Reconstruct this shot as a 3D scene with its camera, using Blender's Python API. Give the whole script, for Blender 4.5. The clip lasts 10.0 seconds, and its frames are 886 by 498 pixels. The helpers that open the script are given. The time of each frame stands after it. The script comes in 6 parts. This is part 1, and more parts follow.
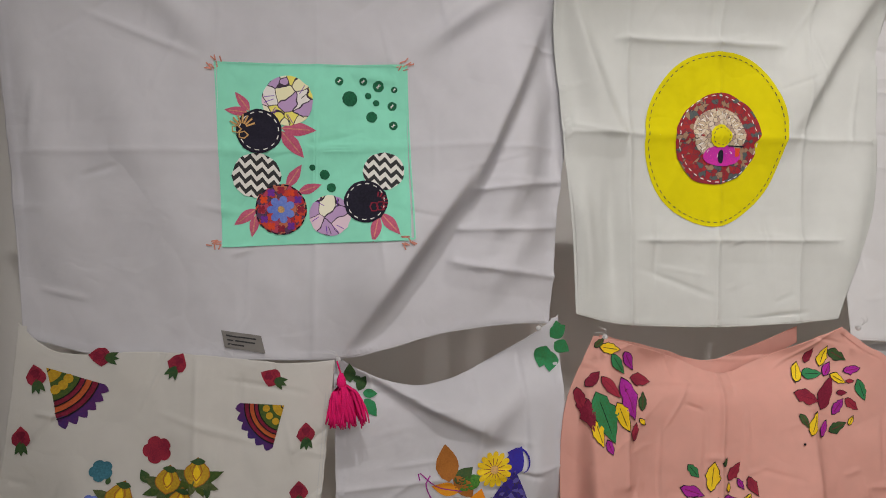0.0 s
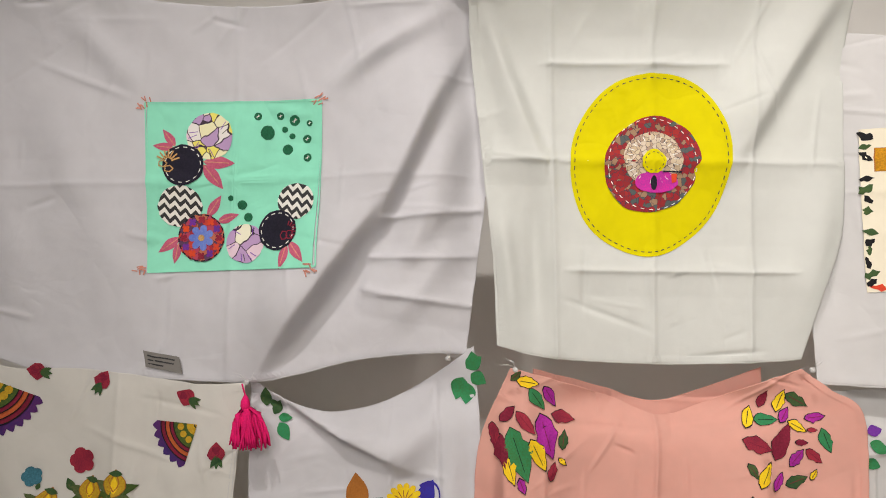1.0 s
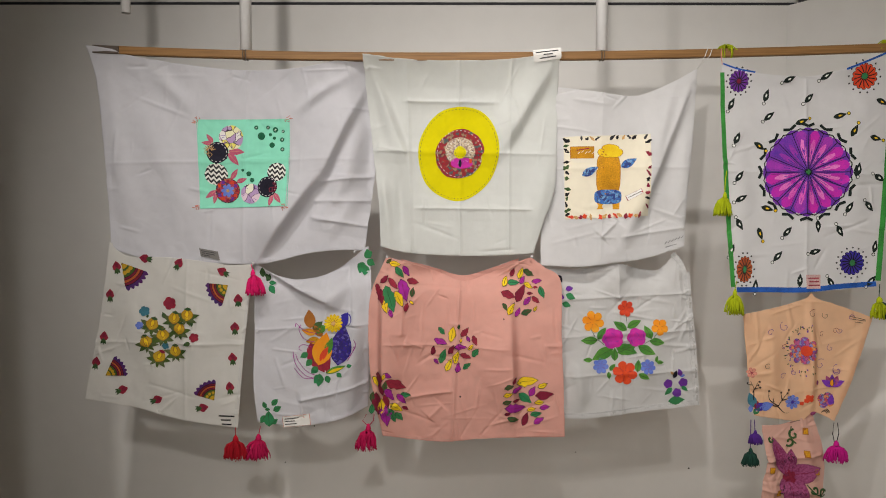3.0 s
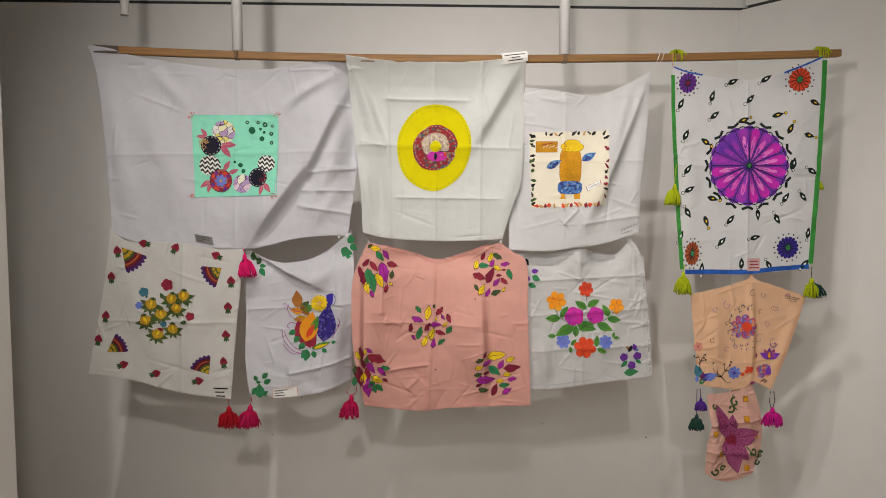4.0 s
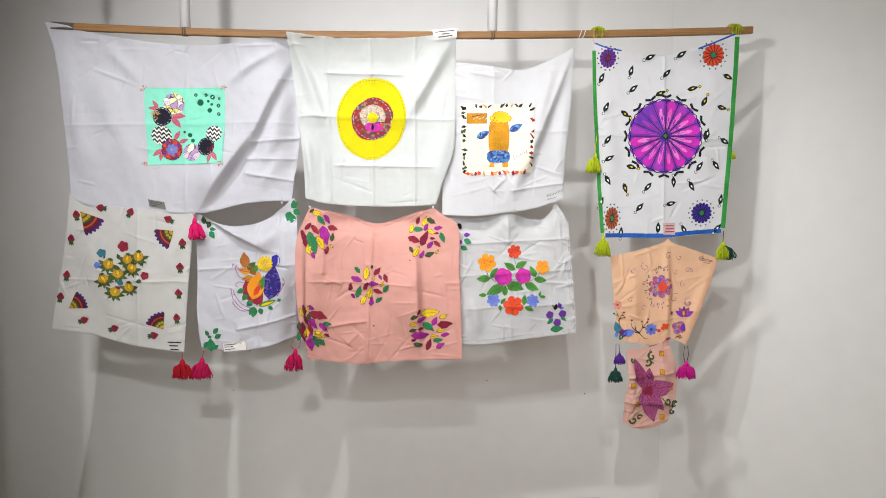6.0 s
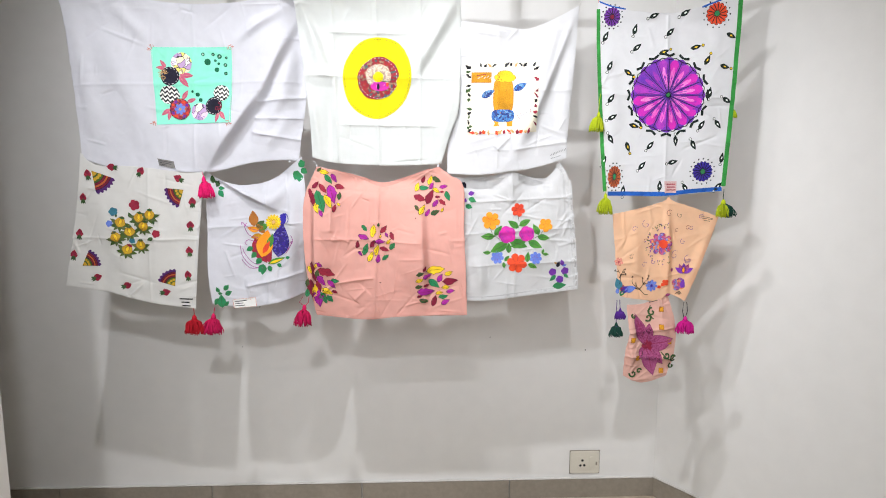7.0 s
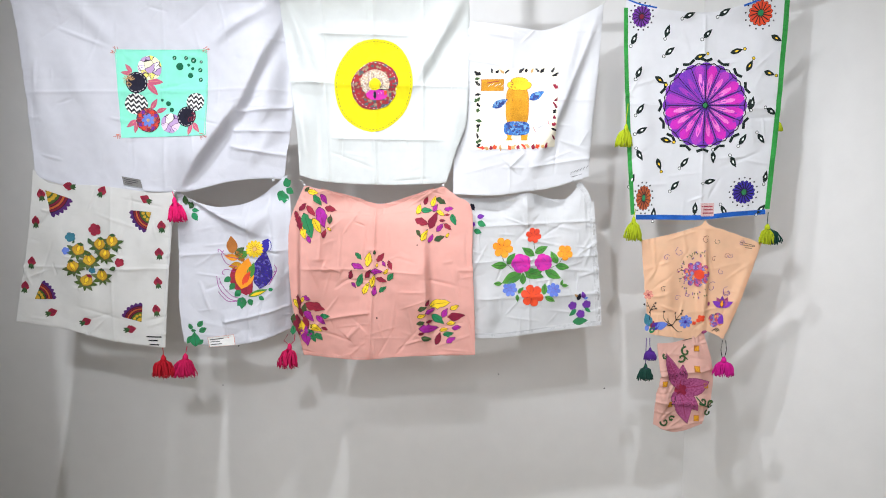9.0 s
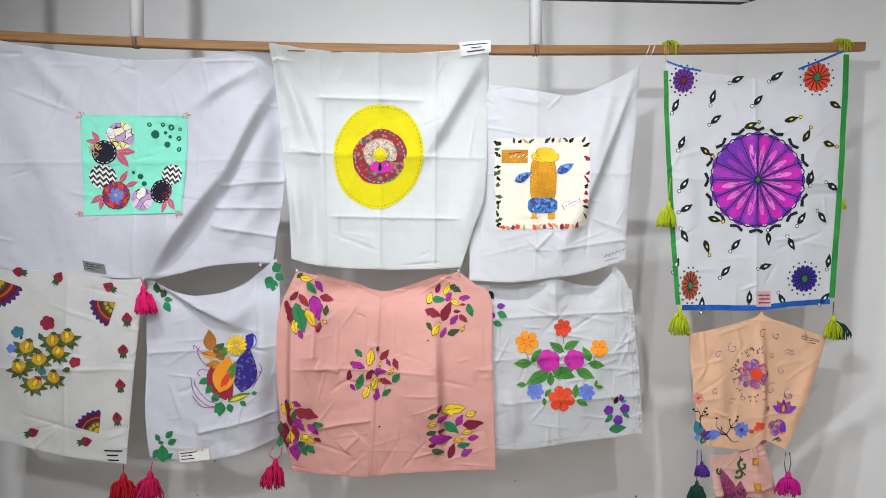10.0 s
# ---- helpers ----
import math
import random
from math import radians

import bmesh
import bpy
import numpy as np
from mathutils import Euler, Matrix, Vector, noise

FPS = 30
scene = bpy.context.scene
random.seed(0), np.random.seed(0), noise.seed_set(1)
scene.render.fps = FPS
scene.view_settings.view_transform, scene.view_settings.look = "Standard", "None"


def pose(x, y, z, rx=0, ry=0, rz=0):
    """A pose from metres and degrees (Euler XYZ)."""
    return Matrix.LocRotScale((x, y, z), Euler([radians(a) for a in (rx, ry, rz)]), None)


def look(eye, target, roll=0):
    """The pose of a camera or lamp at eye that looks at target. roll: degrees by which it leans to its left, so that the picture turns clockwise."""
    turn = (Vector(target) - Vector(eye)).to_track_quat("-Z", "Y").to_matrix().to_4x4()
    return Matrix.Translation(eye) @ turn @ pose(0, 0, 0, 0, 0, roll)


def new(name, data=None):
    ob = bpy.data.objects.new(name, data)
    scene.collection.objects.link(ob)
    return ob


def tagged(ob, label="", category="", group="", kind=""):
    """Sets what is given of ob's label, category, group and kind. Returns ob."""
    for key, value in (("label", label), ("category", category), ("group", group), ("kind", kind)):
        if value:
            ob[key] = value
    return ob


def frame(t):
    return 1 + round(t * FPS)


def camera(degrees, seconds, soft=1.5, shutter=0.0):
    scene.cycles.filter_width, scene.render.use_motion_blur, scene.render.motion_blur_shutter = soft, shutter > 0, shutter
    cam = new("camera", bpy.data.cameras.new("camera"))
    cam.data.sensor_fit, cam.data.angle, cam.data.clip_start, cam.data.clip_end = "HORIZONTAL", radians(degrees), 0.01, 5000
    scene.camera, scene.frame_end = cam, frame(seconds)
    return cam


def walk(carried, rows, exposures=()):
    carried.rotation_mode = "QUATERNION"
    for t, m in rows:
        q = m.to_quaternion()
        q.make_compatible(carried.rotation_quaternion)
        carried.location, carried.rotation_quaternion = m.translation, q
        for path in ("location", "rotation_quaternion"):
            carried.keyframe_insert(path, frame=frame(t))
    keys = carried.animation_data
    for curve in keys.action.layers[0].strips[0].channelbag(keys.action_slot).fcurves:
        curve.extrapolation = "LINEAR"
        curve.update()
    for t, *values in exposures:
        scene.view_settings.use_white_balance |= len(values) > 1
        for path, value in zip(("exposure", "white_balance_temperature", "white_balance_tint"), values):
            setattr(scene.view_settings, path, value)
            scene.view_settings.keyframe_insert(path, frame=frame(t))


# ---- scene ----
cam = camera(64.4, 10.0, soft=1.0)
PATH = [
    (0, (-1.623, -1.405, 1.515), (-1.308, 0.569, 1.459), -0.7),
    (0.5, (-1.545, -1.329, 1.558), (-1.359, 0.66, 1.471), -0.2),
    (1, (-1.339, -1.427, 1.502), (-1.394, 0.571, 1.553), -0.3),
    (1.5, (-1.297, -1.67, 1.497), (-1.381, 0.328, 1.509), -0.2),
    (2, (-1.256, -1.918, 1.502), (-1.337, 0.08, 1.473), -0.2),
    (2.5, (-1.152, -2.151, 1.48), (-1.188, -0.153, 1.408), -0.2),
    (4, (-1.15, -2.493, 1.483), (-1.066, -0.5, 1.35), 0.0),
    (4.5, (-1.06, -2.527, 1.484), (-0.974, -0.535, 1.328), 0.0),
    (5, (-0.969, -2.57, 1.466), (-0.884, -0.578, 1.307), 0.0),
    (5.5, (-0.956, -2.613, 1.456), (-0.877, -0.622, 1.288), 0.1),
    (7, (-0.978, -2.698, 1.44), (-0.899, -0.722, 1.143), 0.0),
    (7.5, (-0.982, -2.673, 1.41), (-0.912, -0.704, 1.064), -0.2),
    (8, (-0.961, -2.64, 1.408), (-0.9, -0.673, 1.055), -0.3),
    (8.5, (-0.941, -2.568, 1.413), (-0.878, -0.594, 1.096), -0.1),
    (9, (-0.989, -2.423, 1.443), (-0.902, -0.441, 1.188), 0.1),
    (9.5, (-1.054, -2.272, 1.484), (-0.931, -0.283, 1.314), 0.3),
    (10, (-1.034, -2.147, 1.483), (-0.92, -0.152, 1.408), 0.2),
]
EXPOSURES = [(0, -1.78, 7700, 14), (1, -1.36, 8050, 13), (2, -1.42, 7950, 12), (2.5, -1.52, 7850, 12), (4, -1.52, 7900, 13), (4.5, -1.56, 7550, 13), (5, -1.08, 7450, 13),
             (5.5, -0.93, 7250, 11), (7, -0.62, 6900, 11), (8, -0.56, 6750, 10), (9, -0.65, 6650, 10), (10, -1.06, 6650, 10)]
walk(cam, [(t, look(eye, target, roll)) for t, eye, target, roll in PATH], EXPOSURES)

# ---- light ----
world = bpy.data.worlds.new("room_air")
scene.world = world
world.use_nodes = True
world.node_tree.nodes["Background"].inputs[0].default_value = (1.0, 0.97, 0.93, 1)
world.node_tree.nodes["Background"].inputs[1].default_value = 0.02


def spot(name, eye, target, watts, degrees, blend, size, colour=(0.93, 0.985, 1.08)):
    data = bpy.data.lights.new(name, "SPOT")
    data.energy, data.spot_size, data.spot_blend, data.shadow_soft_size, data.color = watts, radians(degrees), blend, size, colour
    ob = new(name, data)
    ob.matrix_world = look(eye, target)
    return ob


spot("ceiling_spot", (-1.57, -1.78, 2.85), (-1.22, -0.2, 0.72), 138, 90, 1.0, 0.02)
spot("track_spot", (-1.60, -1.78, 1.88), (-1.40, -0.5, 1.74), 34, 80, 1.0, 0.015)
spot("track_spot", (-1.04, -1.78, 1.88), (-0.57, -0.5, 1.64), 66, 80, 1.0, 0.015)
spot("ceiling_spot", (-1.10, -1.80, 2.87), (-0.5, -0.35, 0.95), 86, 74, 1.0, 0.02)
spot("ceiling_spot", (-0.95, -3.1, 2.75), (0.12, -0.3, 0.92), 150, 36, 1.0, 0.02)
# Extra spot, made up to brighten the wall at lower left.
spot("ceiling_spot", (-1.15, -3.9, 2.8), (-1.95, 0, 0.25), 210, 42, 1.0, 0.06)
# Broad fill added behind the view to lift shadows; no known source.
room_lamp = bpy.data.lights.new("room_lamp", "AREA")
room_lamp.shape, room_lamp.size, room_lamp.size_y, room_lamp.energy, room_lamp.color = "RECTANGLE", 2.6, 1.0, 72, (0.93, 0.985, 1.08)
new("room_lamp", room_lamp).matrix_world = look((-1.7, -4.3, 2.2), (-2.0, 0, 0.4))


# ---- materials ----
def material(name, colour, rough=0.85, vary=0.12, scale=30.0, bump=0.0, bump_scale=400.0, metal=0.0, sheer=0.0, second=None, rumple=0.0, spread=0.35, grain=None):
    """A matt surface with broad and fine variation; sheer lets light through thin cloth; second is a colour that blots mix in."""
    m = bpy.data.materials.new(name)
    m.use_nodes = True
    nt = m.node_tree
    n, l = nt.nodes, nt.links
    b = n["Principled BSDF"]
    b.inputs["Roughness"].default_value, b.inputs["Metallic"].default_value = rough, metal
    b.inputs["Specular IOR Level"].default_value = 0.25
    tc = n.new("ShaderNodeTexCoord")
    fine, broad = n.new("ShaderNodeTexNoise"), n.new("ShaderNodeTexNoise")
    fine.inputs["Scale"].default_value, broad.inputs["Scale"].default_value = scale * 7, scale * 0.35
    fine.inputs["Detail"].default_value, broad.inputs["Detail"].default_value = 3, 4
    where = tc.outputs["Object"]
    if grain:
        stretch = n.new("ShaderNodeVectorMath")
        stretch.operation = "MULTIPLY"
        stretch.inputs[1].default_value = grain
        l.new(where, stretch.inputs[0])
        where = stretch.outputs[0]
    for t in (fine, broad):
        l.new(where, t.inputs["Vector"])
    add = n.new("ShaderNodeMath")
    add.operation = "ADD"
    l.new(fine.outputs["Fac"], add.inputs[0])
    l.new(broad.outputs["Fac"], add.inputs[1])
    ramp = n.new("ShaderNodeMapRange")
    ramp.inputs[1].default_value, ramp.inputs[2].default_value = 1 - spread, 1 + spread
    l.new(add.outputs[0], ramp.inputs[0])
    mix = n.new("ShaderNodeMix")
    mix.data_type = "RGBA"
    dark = second if second else tuple(c * (1 - vary) for c in colour)
    light = colour if second else tuple(min(1, c * (1 + vary * 0.5)) for c in colour)
    mix.inputs[6].default_value, mix.inputs[7].default_value = (*dark, 1), (*light, 1)
    l.new(ramp.outputs[0], mix.inputs[0])
    l.new(mix.outputs[2], b.inputs["Base Color"])
    if bump:
        bt = n.new("ShaderNodeTexNoise")
        bt.inputs["Scale"].default_value, bt.inputs["Detail"].default_value = bump_scale, 4
        l.new(tc.outputs["Object"], bt.inputs["Vector"])
        bn = n.new("ShaderNodeBump")
        bn.inputs["Strength"].default_value, bn.inputs["Distance"].default_value = bump, 0.002
        l.new(bt.outputs["Fac"], bn.inputs["Height"])
        if rumple:
            rt, rn = n.new("ShaderNodeTexNoise"), n.new("ShaderNodeBump")
            rt.inputs["Scale"].default_value, rt.inputs["Detail"].default_value, rt.inputs["Distortion"].default_value = 16, 5, 0.6
            l.new(tc.outputs["Object"], rt.inputs["Vector"])
            rn.inputs["Strength"].default_value, rn.inputs["Distance"].default_value = rumple, 0.008
            l.new(rt.outputs["Fac"], rn.inputs["Height"])
            cv, cb, wn, wa = n.new("ShaderNodeTexVoronoi"), n.new("ShaderNodeBump"), n.new("ShaderNodeTexNoise"), n.new("ShaderNodeVectorMath")
            cv.feature = "DISTANCE_TO_EDGE"
            cv.inputs["Scale"].default_value, wn.inputs["Scale"].default_value = 7.5, 11
            wa.operation = "MULTIPLY_ADD"
            wa.inputs[1].default_value = (0.09, 0.09, 0.09)
            l.new(tc.outputs["Object"], wn.inputs["Vector"])
            l.new(wn.outputs["Color"], wa.inputs[0])
            l.new(tc.outputs["Object"], wa.inputs[2])
            l.new(wa.outputs[0], cv.inputs["Vector"])
            cb.inputs["Strength"].default_value, cb.inputs["Distance"].default_value = rumple, 0.02
            l.new(cv.outputs["Distance"], cb.inputs["Height"])
            l.new(rn.outputs[0], cb.inputs["Normal"])
            l.new(cb.outputs[0], bn.inputs["Normal"])
        l.new(bn.outputs[0], b.inputs["Normal"])
    if sheer:
        tr, ms = n.new("ShaderNodeBsdfTranslucent"), n.new("ShaderNodeMixShader")
        l.new(mix.outputs[2], tr.inputs["Color"])
        ms.inputs[0].default_value = sheer
        l.new(b.outputs[0], ms.inputs[1])
        l.new(tr.outputs[0], ms.inputs[2])
        l.new(ms.outputs[0], n["Material Output"].inputs["Surface"])
    return m


WALL = material("white_wall_paint", (0.78, 0.77, 0.75), 0.7, 0.035, 2.0, 0.12, 90)
CEIL = material("ceiling_paint", (0.8, 0.79, 0.77), 0.8, 0.03, 2.0)
GAP = material("dark_shadow_gap", (0.05, 0.05, 0.055), 0.9)
SKIRT = material("grey_stone_skirting", (0.30, 0.262, 0.215), 0.45, 0.15, 8.0, 0.1, 60)
GROUT = material("white_grout", (0.75, 0.73, 0.7), 0.8, 0.1, 40)
TILE = material("cream_floor_tile", (0.52, 0.45, 0.345), 0.3, 0.1, 5.0, 0.03, 30)
JOINT = material("dark_floor_joint", (0.25, 0.22, 0.18), 0.9, 0.2, 30)
WOOD = material("brown_batten_wood", (0.34, 0.18, 0.07), 0.5, 0.4, 14.0, 0.2, 150, second=(0.15, 0.07, 0.025), grain=(0.08, 1.0, 2.4))
WOOD_END = material("dark_brown_end_and_cord", (0.11, 0.085, 0.07), 0.7, 0.3, 20.0, 0.2, 150)
TUBE = material("white_tube_paint", (0.8, 0.8, 0.8), 0.35, 0.05, 10.0)
STUB = material("grey_tube_paint", (0.42, 0.41, 0.4), 0.5, 0.05, 10.0)
COTTON = material("white_cotton", (0.80, 0.80, 0.81), 0.9, 0.04, 6.0, 0.25, 1500, sheer=0.4, rumple=0.3)
CREAM = material("creamy_white_cotton", (0.82, 0.81, 0.78), 0.9, 0.04, 6.0, 0.25, 1500, sheer=0.4, rumple=0.3)
LAVENDER = material("bluish_white_cotton", (0.795, 0.795, 0.835), 0.9, 0.04, 6.0, 0.25, 1500, sheer=0.4, rumple=0.3)
MILK = material("milky_white_cotton", (0.785, 0.805, 0.785), 0.9, 0.04, 6.0, 0.25, 1500, sheer=0.35, rumple=0.22)
GREYISH = material("pale_grey_cotton", (0.76, 0.76, 0.76), 0.9, 0.05, 6.0, 0.25, 1500, sheer=0.4, rumple=0.3)
HEMGREY = material("doubled_grey_cotton_hem", (0.62, 0.62, 0.62), 0.9, 0.25, 25.0, 0.25, 1500, sheer=0.1)
PINK = material("salmon_pink_cotton", (0.87, 0.48, 0.41), 0.9, 0.06, 6.0, 0.25, 1500, sheer=0.32, rumple=0.3)
PEACH = material("peach_cotton", (0.92, 0.63, 0.42), 0.9, 0.08, 6.0, 0.25, 1500, sheer=0.4, rumple=0.3)
ROSE_CLOTH = material("dusty_pink_cotton", (0.78, 0.48, 0.40), 0.9, 0.1, 6.0, 0.25, 1500, sheer=0.32, rumple=0.3)


# ---- building helpers ----
def mesh_object(name, bm, mat, parent=None, label="", smooth=False):
    me = bpy.data.meshes.new(name)
    bm.to_mesh(me)
    bm.free()
    for m in (mat if isinstance(mat, (list, tuple)) else [mat]):
        me.materials.append(m)
    if smooth:
        me.polygons.foreach_set("use_smooth", [True] * len(me.polygons))
    ob = new(name, me)
    if parent is not None:
        ob.parent = parent
    if label:
        tagged(ob, label)
    return ob


part = mesh_object


def box(x0, x1, y0, y1, z0, z1, bevel=0.0, m=None):
    bm = bmesh.new()
    bmesh.ops.create_cube(bm, size=1.0)
    bmesh.ops.scale(bm, vec=(x1 - x0, y1 - y0, z1 - z0), verts=bm.verts)
    bmesh.ops.translate(bm, vec=((x0 + x1) / 2, (y0 + y1) / 2, (z0 + z1) / 2), verts=bm.verts)
    if bevel:
        bmesh.ops.bevel(bm, geom=bm.edges[:], offset=bevel, segments=2, affect="EDGES")
    if m is not None:
        bmesh.ops.transform(bm, matrix=m, verts=bm.verts)
    return bm


def tube(points, radii, sides=8, bm=None):
    """A round tube through 3D points, with a radius for each."""
    bm = bm or bmesh.new()
    pts = [Vector(p) for p in points]
    rings = []
    for i, p in enumerate(pts):
        d = (pts[min(i + 1, len(pts) - 1)] - pts[max(i - 1, 0)]).normalized()
        u = d.orthogonal().normalized()
        v = d.cross(u)
        r = radii[i] if isinstance(radii, (list, tuple)) else radii
        rings.append([bm.verts.new(p + r * (math.cos(a) * u + math.sin(a) * v)) for a in [2 * math.pi * k / sides for k in range(sides)]])
    for a, b in zip(rings, rings[1:]):
        best = min(range(sides), key=lambda k: (b[k].co - a[0].co).length)
        for k in range(sides):
            bm.faces.new((a[k], a[(k + 1) % sides], b[(k + 1 + best) % sides], b[(k + best) % sides]))
    bm.faces.new(rings[0][::-1])
    bm.faces.new(rings[-1])
    return bm


# ---- the room ----
TOP = 2.16
SPLAY = Vector((0.545, -0.838, 0))
SIDE = Matrix(((SPLAY.x, 0.838, 0, 0), (SPLAY.y, 0.545, 0, 0), (0, 0, 1, 0), (0, 0, 0, 1)))
tagged(mesh_object("wall_back", box(-3.4, 0.12, 0, 0.1, 0, TOP, 0.002), WALL), "white painted display panel wall with faint scuffs", "wall", kind="structure")
tagged(mesh_object("wall_side", box(0, 3.0, 0, 0.1, 0, TOP - 0.001, 0.002, SIDE), WALL), "white painted wall set at an angle", "wall", kind="structure")
tagged(mesh_object("wall_upper", box(-3.6, 3.4, 0.02, 0.14, TOP + 0.012, 3.0), WALL), "white wall above the display panels", "wall", kind="structure")
tagged(mesh_object("wall_upper_side", box(0.02, 3.4, 0.012, 0.14, TOP + 0.012, 3.0, 0, SIDE), WALL), "white wall above the angled panel", "wall", kind="structure")
# Near-black strips put the shade of the open joint into colour.
tagged(mesh_object("trim_gap", box(-3.4, 0.10, 0.012, 0.09, TOP, TOP + 0.012), GAP), "dark shadow joint above the panel", "trim", kind="structure")
tagged(mesh_object("trim_gap_side", box(0.03, 3.0, 0.012, 0.09, TOP, TOP + 0.012, 0, SIDE), GAP), "dark shadow joint above the angled panel", "trim", kind="structure")
# Unseen walls and ceiling, added to close the room for bounced fill light.
tagged(mesh_object("wall_left", box(-3.5, -3.4, -4.9, 0.1, 0, 3.0), WALL), "unseen plain white side wall, added to bounce light", "wall", kind="structure")
tagged(mesh_object("wall_right", box(2.0, 2.1, -4.9, -1.5, 0, 3.0), WALL), "unseen plain white side wall, added to bounce light", "wall", kind="structure")
tagged(mesh_object("wall_rear", box(-3.5, 2.1, -5.0, -4.9, 0, 3.0), WALL), "unseen plain white rear wall, added to bounce light", "wall", kind="structure")
tagged(mesh_object("ceiling", box(-3.6, 3.4, -5.0, 0.14, 3.0, 3.1), CEIL), "unseen plain white ceiling that closes the room", "ceiling", kind="structure")
tagged(mesh_object("wall_partition", box(-3.4, -1.905, -1.27, -1.15, 0, 3.0, 0.004), WALL), "white partition wall with a worn edge", "wall", kind="structure")
floor = tagged(mesh_object("floor", box(-3.6, 3.4, -5.0, 0.2, -0.1, -0.006), JOINT), "cream ceramic tiled floor with thin dark joints", "floor", kind="structure")

skirting = tagged(new("baseboard"), "grey stone skirting with a white grout line on top", "skirting", kind="structure")
skirting_side = tagged(new("baseboard_side"), "grey stone skirting along the angled wall", "skirting", kind="structure")
for i in range(6):
    part("plank", box(-3.0 + (i - 1) * 0.6 + 0.002, min(-3.0 + i * 0.6, 0.0) - 0.001, -0.012, -0.0005, 0, 0.078, 0.0015), SKIRT, skirting)
for i in range(5):
    part("plank", box(0.007 + i * 0.6, 0.606 + i * 0.6, -0.012, -0.0005, 0, 0.078, 0.0015, SIDE), SKIRT, skirting_side)
part("grout_line", box(-3.4, -0.005, -0.009, -0.0005, 0.0785, 0.084, 0.001), GROUT, skirting, "white grout line")
part("grout_line", box(0.005, 3.0, -0.009, -0.0005, 0.0785, 0.084, 0.001, SIDE), GROUT, skirting_side, "white grout line")

# socket plate on the back wall
IVORY = material("ivory_plastic", (0.68, 0.64, 0.55), 0.35, 0.06, 20)
DARK = material("dark_hole", (0.02, 0.02, 0.02), 0.8)
socket = tagged(new("wall_socket"), "ivory three-pin wall socket with a switch on the white wall", "socket")
socket.location = (-0.29, 0, 0.15)
part("plate", box(-0.06, 0.06, -0.009, -0.0005, -0.048, 0.048, 0.003), IVORY, socket)
part("outlet", box(-0.034, 0.012, -0.012, -0.0085, -0.03, 0.03, 0.0015), IVORY, socket)
part("rocker_switch", box(0.018, 0.034, -0.015, -0.0085, -0.026, 0.026, 0.002), IVORY, socket)
part("indicator", box(0.044, 0.050, -0.0105, -0.0085, -0.012, 0.002, 0.001), SKIRT, socket)
# Raised dark discs: the shade inside the pin holes is only colour.
for hx, hz in ((-0.011, 0.010), (-0.019, -0.011), (-0.003, -0.011)):
    part("pin_hole", tube([(hx, -0.0125, hz), (hx, -0.0119, hz)], 0.0052, 12), DARK, socket)
part("box_edge", box(-0.062, 0.062, -0.004, -0.0004, -0.05, 0.05, 0.001), JOINT, socket, "dark edge round the plate")

# batten, its hangers and a cut-off tube
rod = tagged(new("hanging_batten"), "long brown wooden batten hung below white tubes", "batten")


def rod_z(x):
    return 1.8755 + (0.029 if x < -1.2 else 0.0162) * (x + 1.2) ** 2


def batten(x0, x1, n=24):
    bm = bmesh.new()
    rows = []
    for i in range(n + 1):
        x = x0 + (x1 - x0) * i / n
        z = rod_z(x)
        rows.append([bm.verts.new((x, -0.53 + a * 0.009, z + b * 0.0102)) for a, b in ((-1, -0.8), (-0.8, -1), (0.8, -1), (1, -0.8), (1, 0.8), (0.8, 1), (-0.8, 1), (-1, 0.8))])
    for a, b in zip(rows, rows[1:]):
        for k in range(8):
            bm.faces.new((a[k], b[k], b[(k + 1) % 8], a[(k + 1) % 8]))
    bm.faces.new(rows[0])
    bm.faces.new(rows[-1][::-1])
    return bm


# End colour is darkened for the semi-dark cloth corner draped over it.
part("end_piece", batten(-2.005, -1.94, 4), WOOD_END, rod, "batten end coloured dark like the dim cloth over it")
part("length", batten(-1.939, -1.627), WOOD, rod)
part("length", batten(-1.626, -0.731), WOOD, rod)
part("length", batten(-0.730, 0.05), WOOD, rod)
for x in (-1.627, -0.730):
    for dx in (-0.0035, 0.0035):
        z = rod_z(x)
        loop = [(x + dx, -0.541, z + 0.011), (x + dx * 1.1, -0.542, z), (x + dx * 0.9, -0.541, z - 0.0125), (x + dx, -0.53, z - 0.0125), (x + dx, -0.519, z - 0.0115), (x + dx, -0.519, z + 0.011)]
        part("binding_cord", tube(loop, 0.0013, 6), WOOD_END, rod, "brown cord tied round the batten")
for x in (-1.626, -0.730):
    tagged(mesh_object("hanger_tube", tube([(x, -0.526, rod_z(x) + 0.012), (x, -0.526, 3.0)], 0.0145, 20), TUBE, smooth=True), "white painted tube that carries the wooden batten", "tube", "hanger tubes")
tagged(mesh_object("hanger_stub", tube([(-1.925, -0.526, 1.985), (-1.925, -0.526, 3.0)], 0.0115, 16), STUB), "short grey tube end under the ceiling", "tube", "hanger tubes")


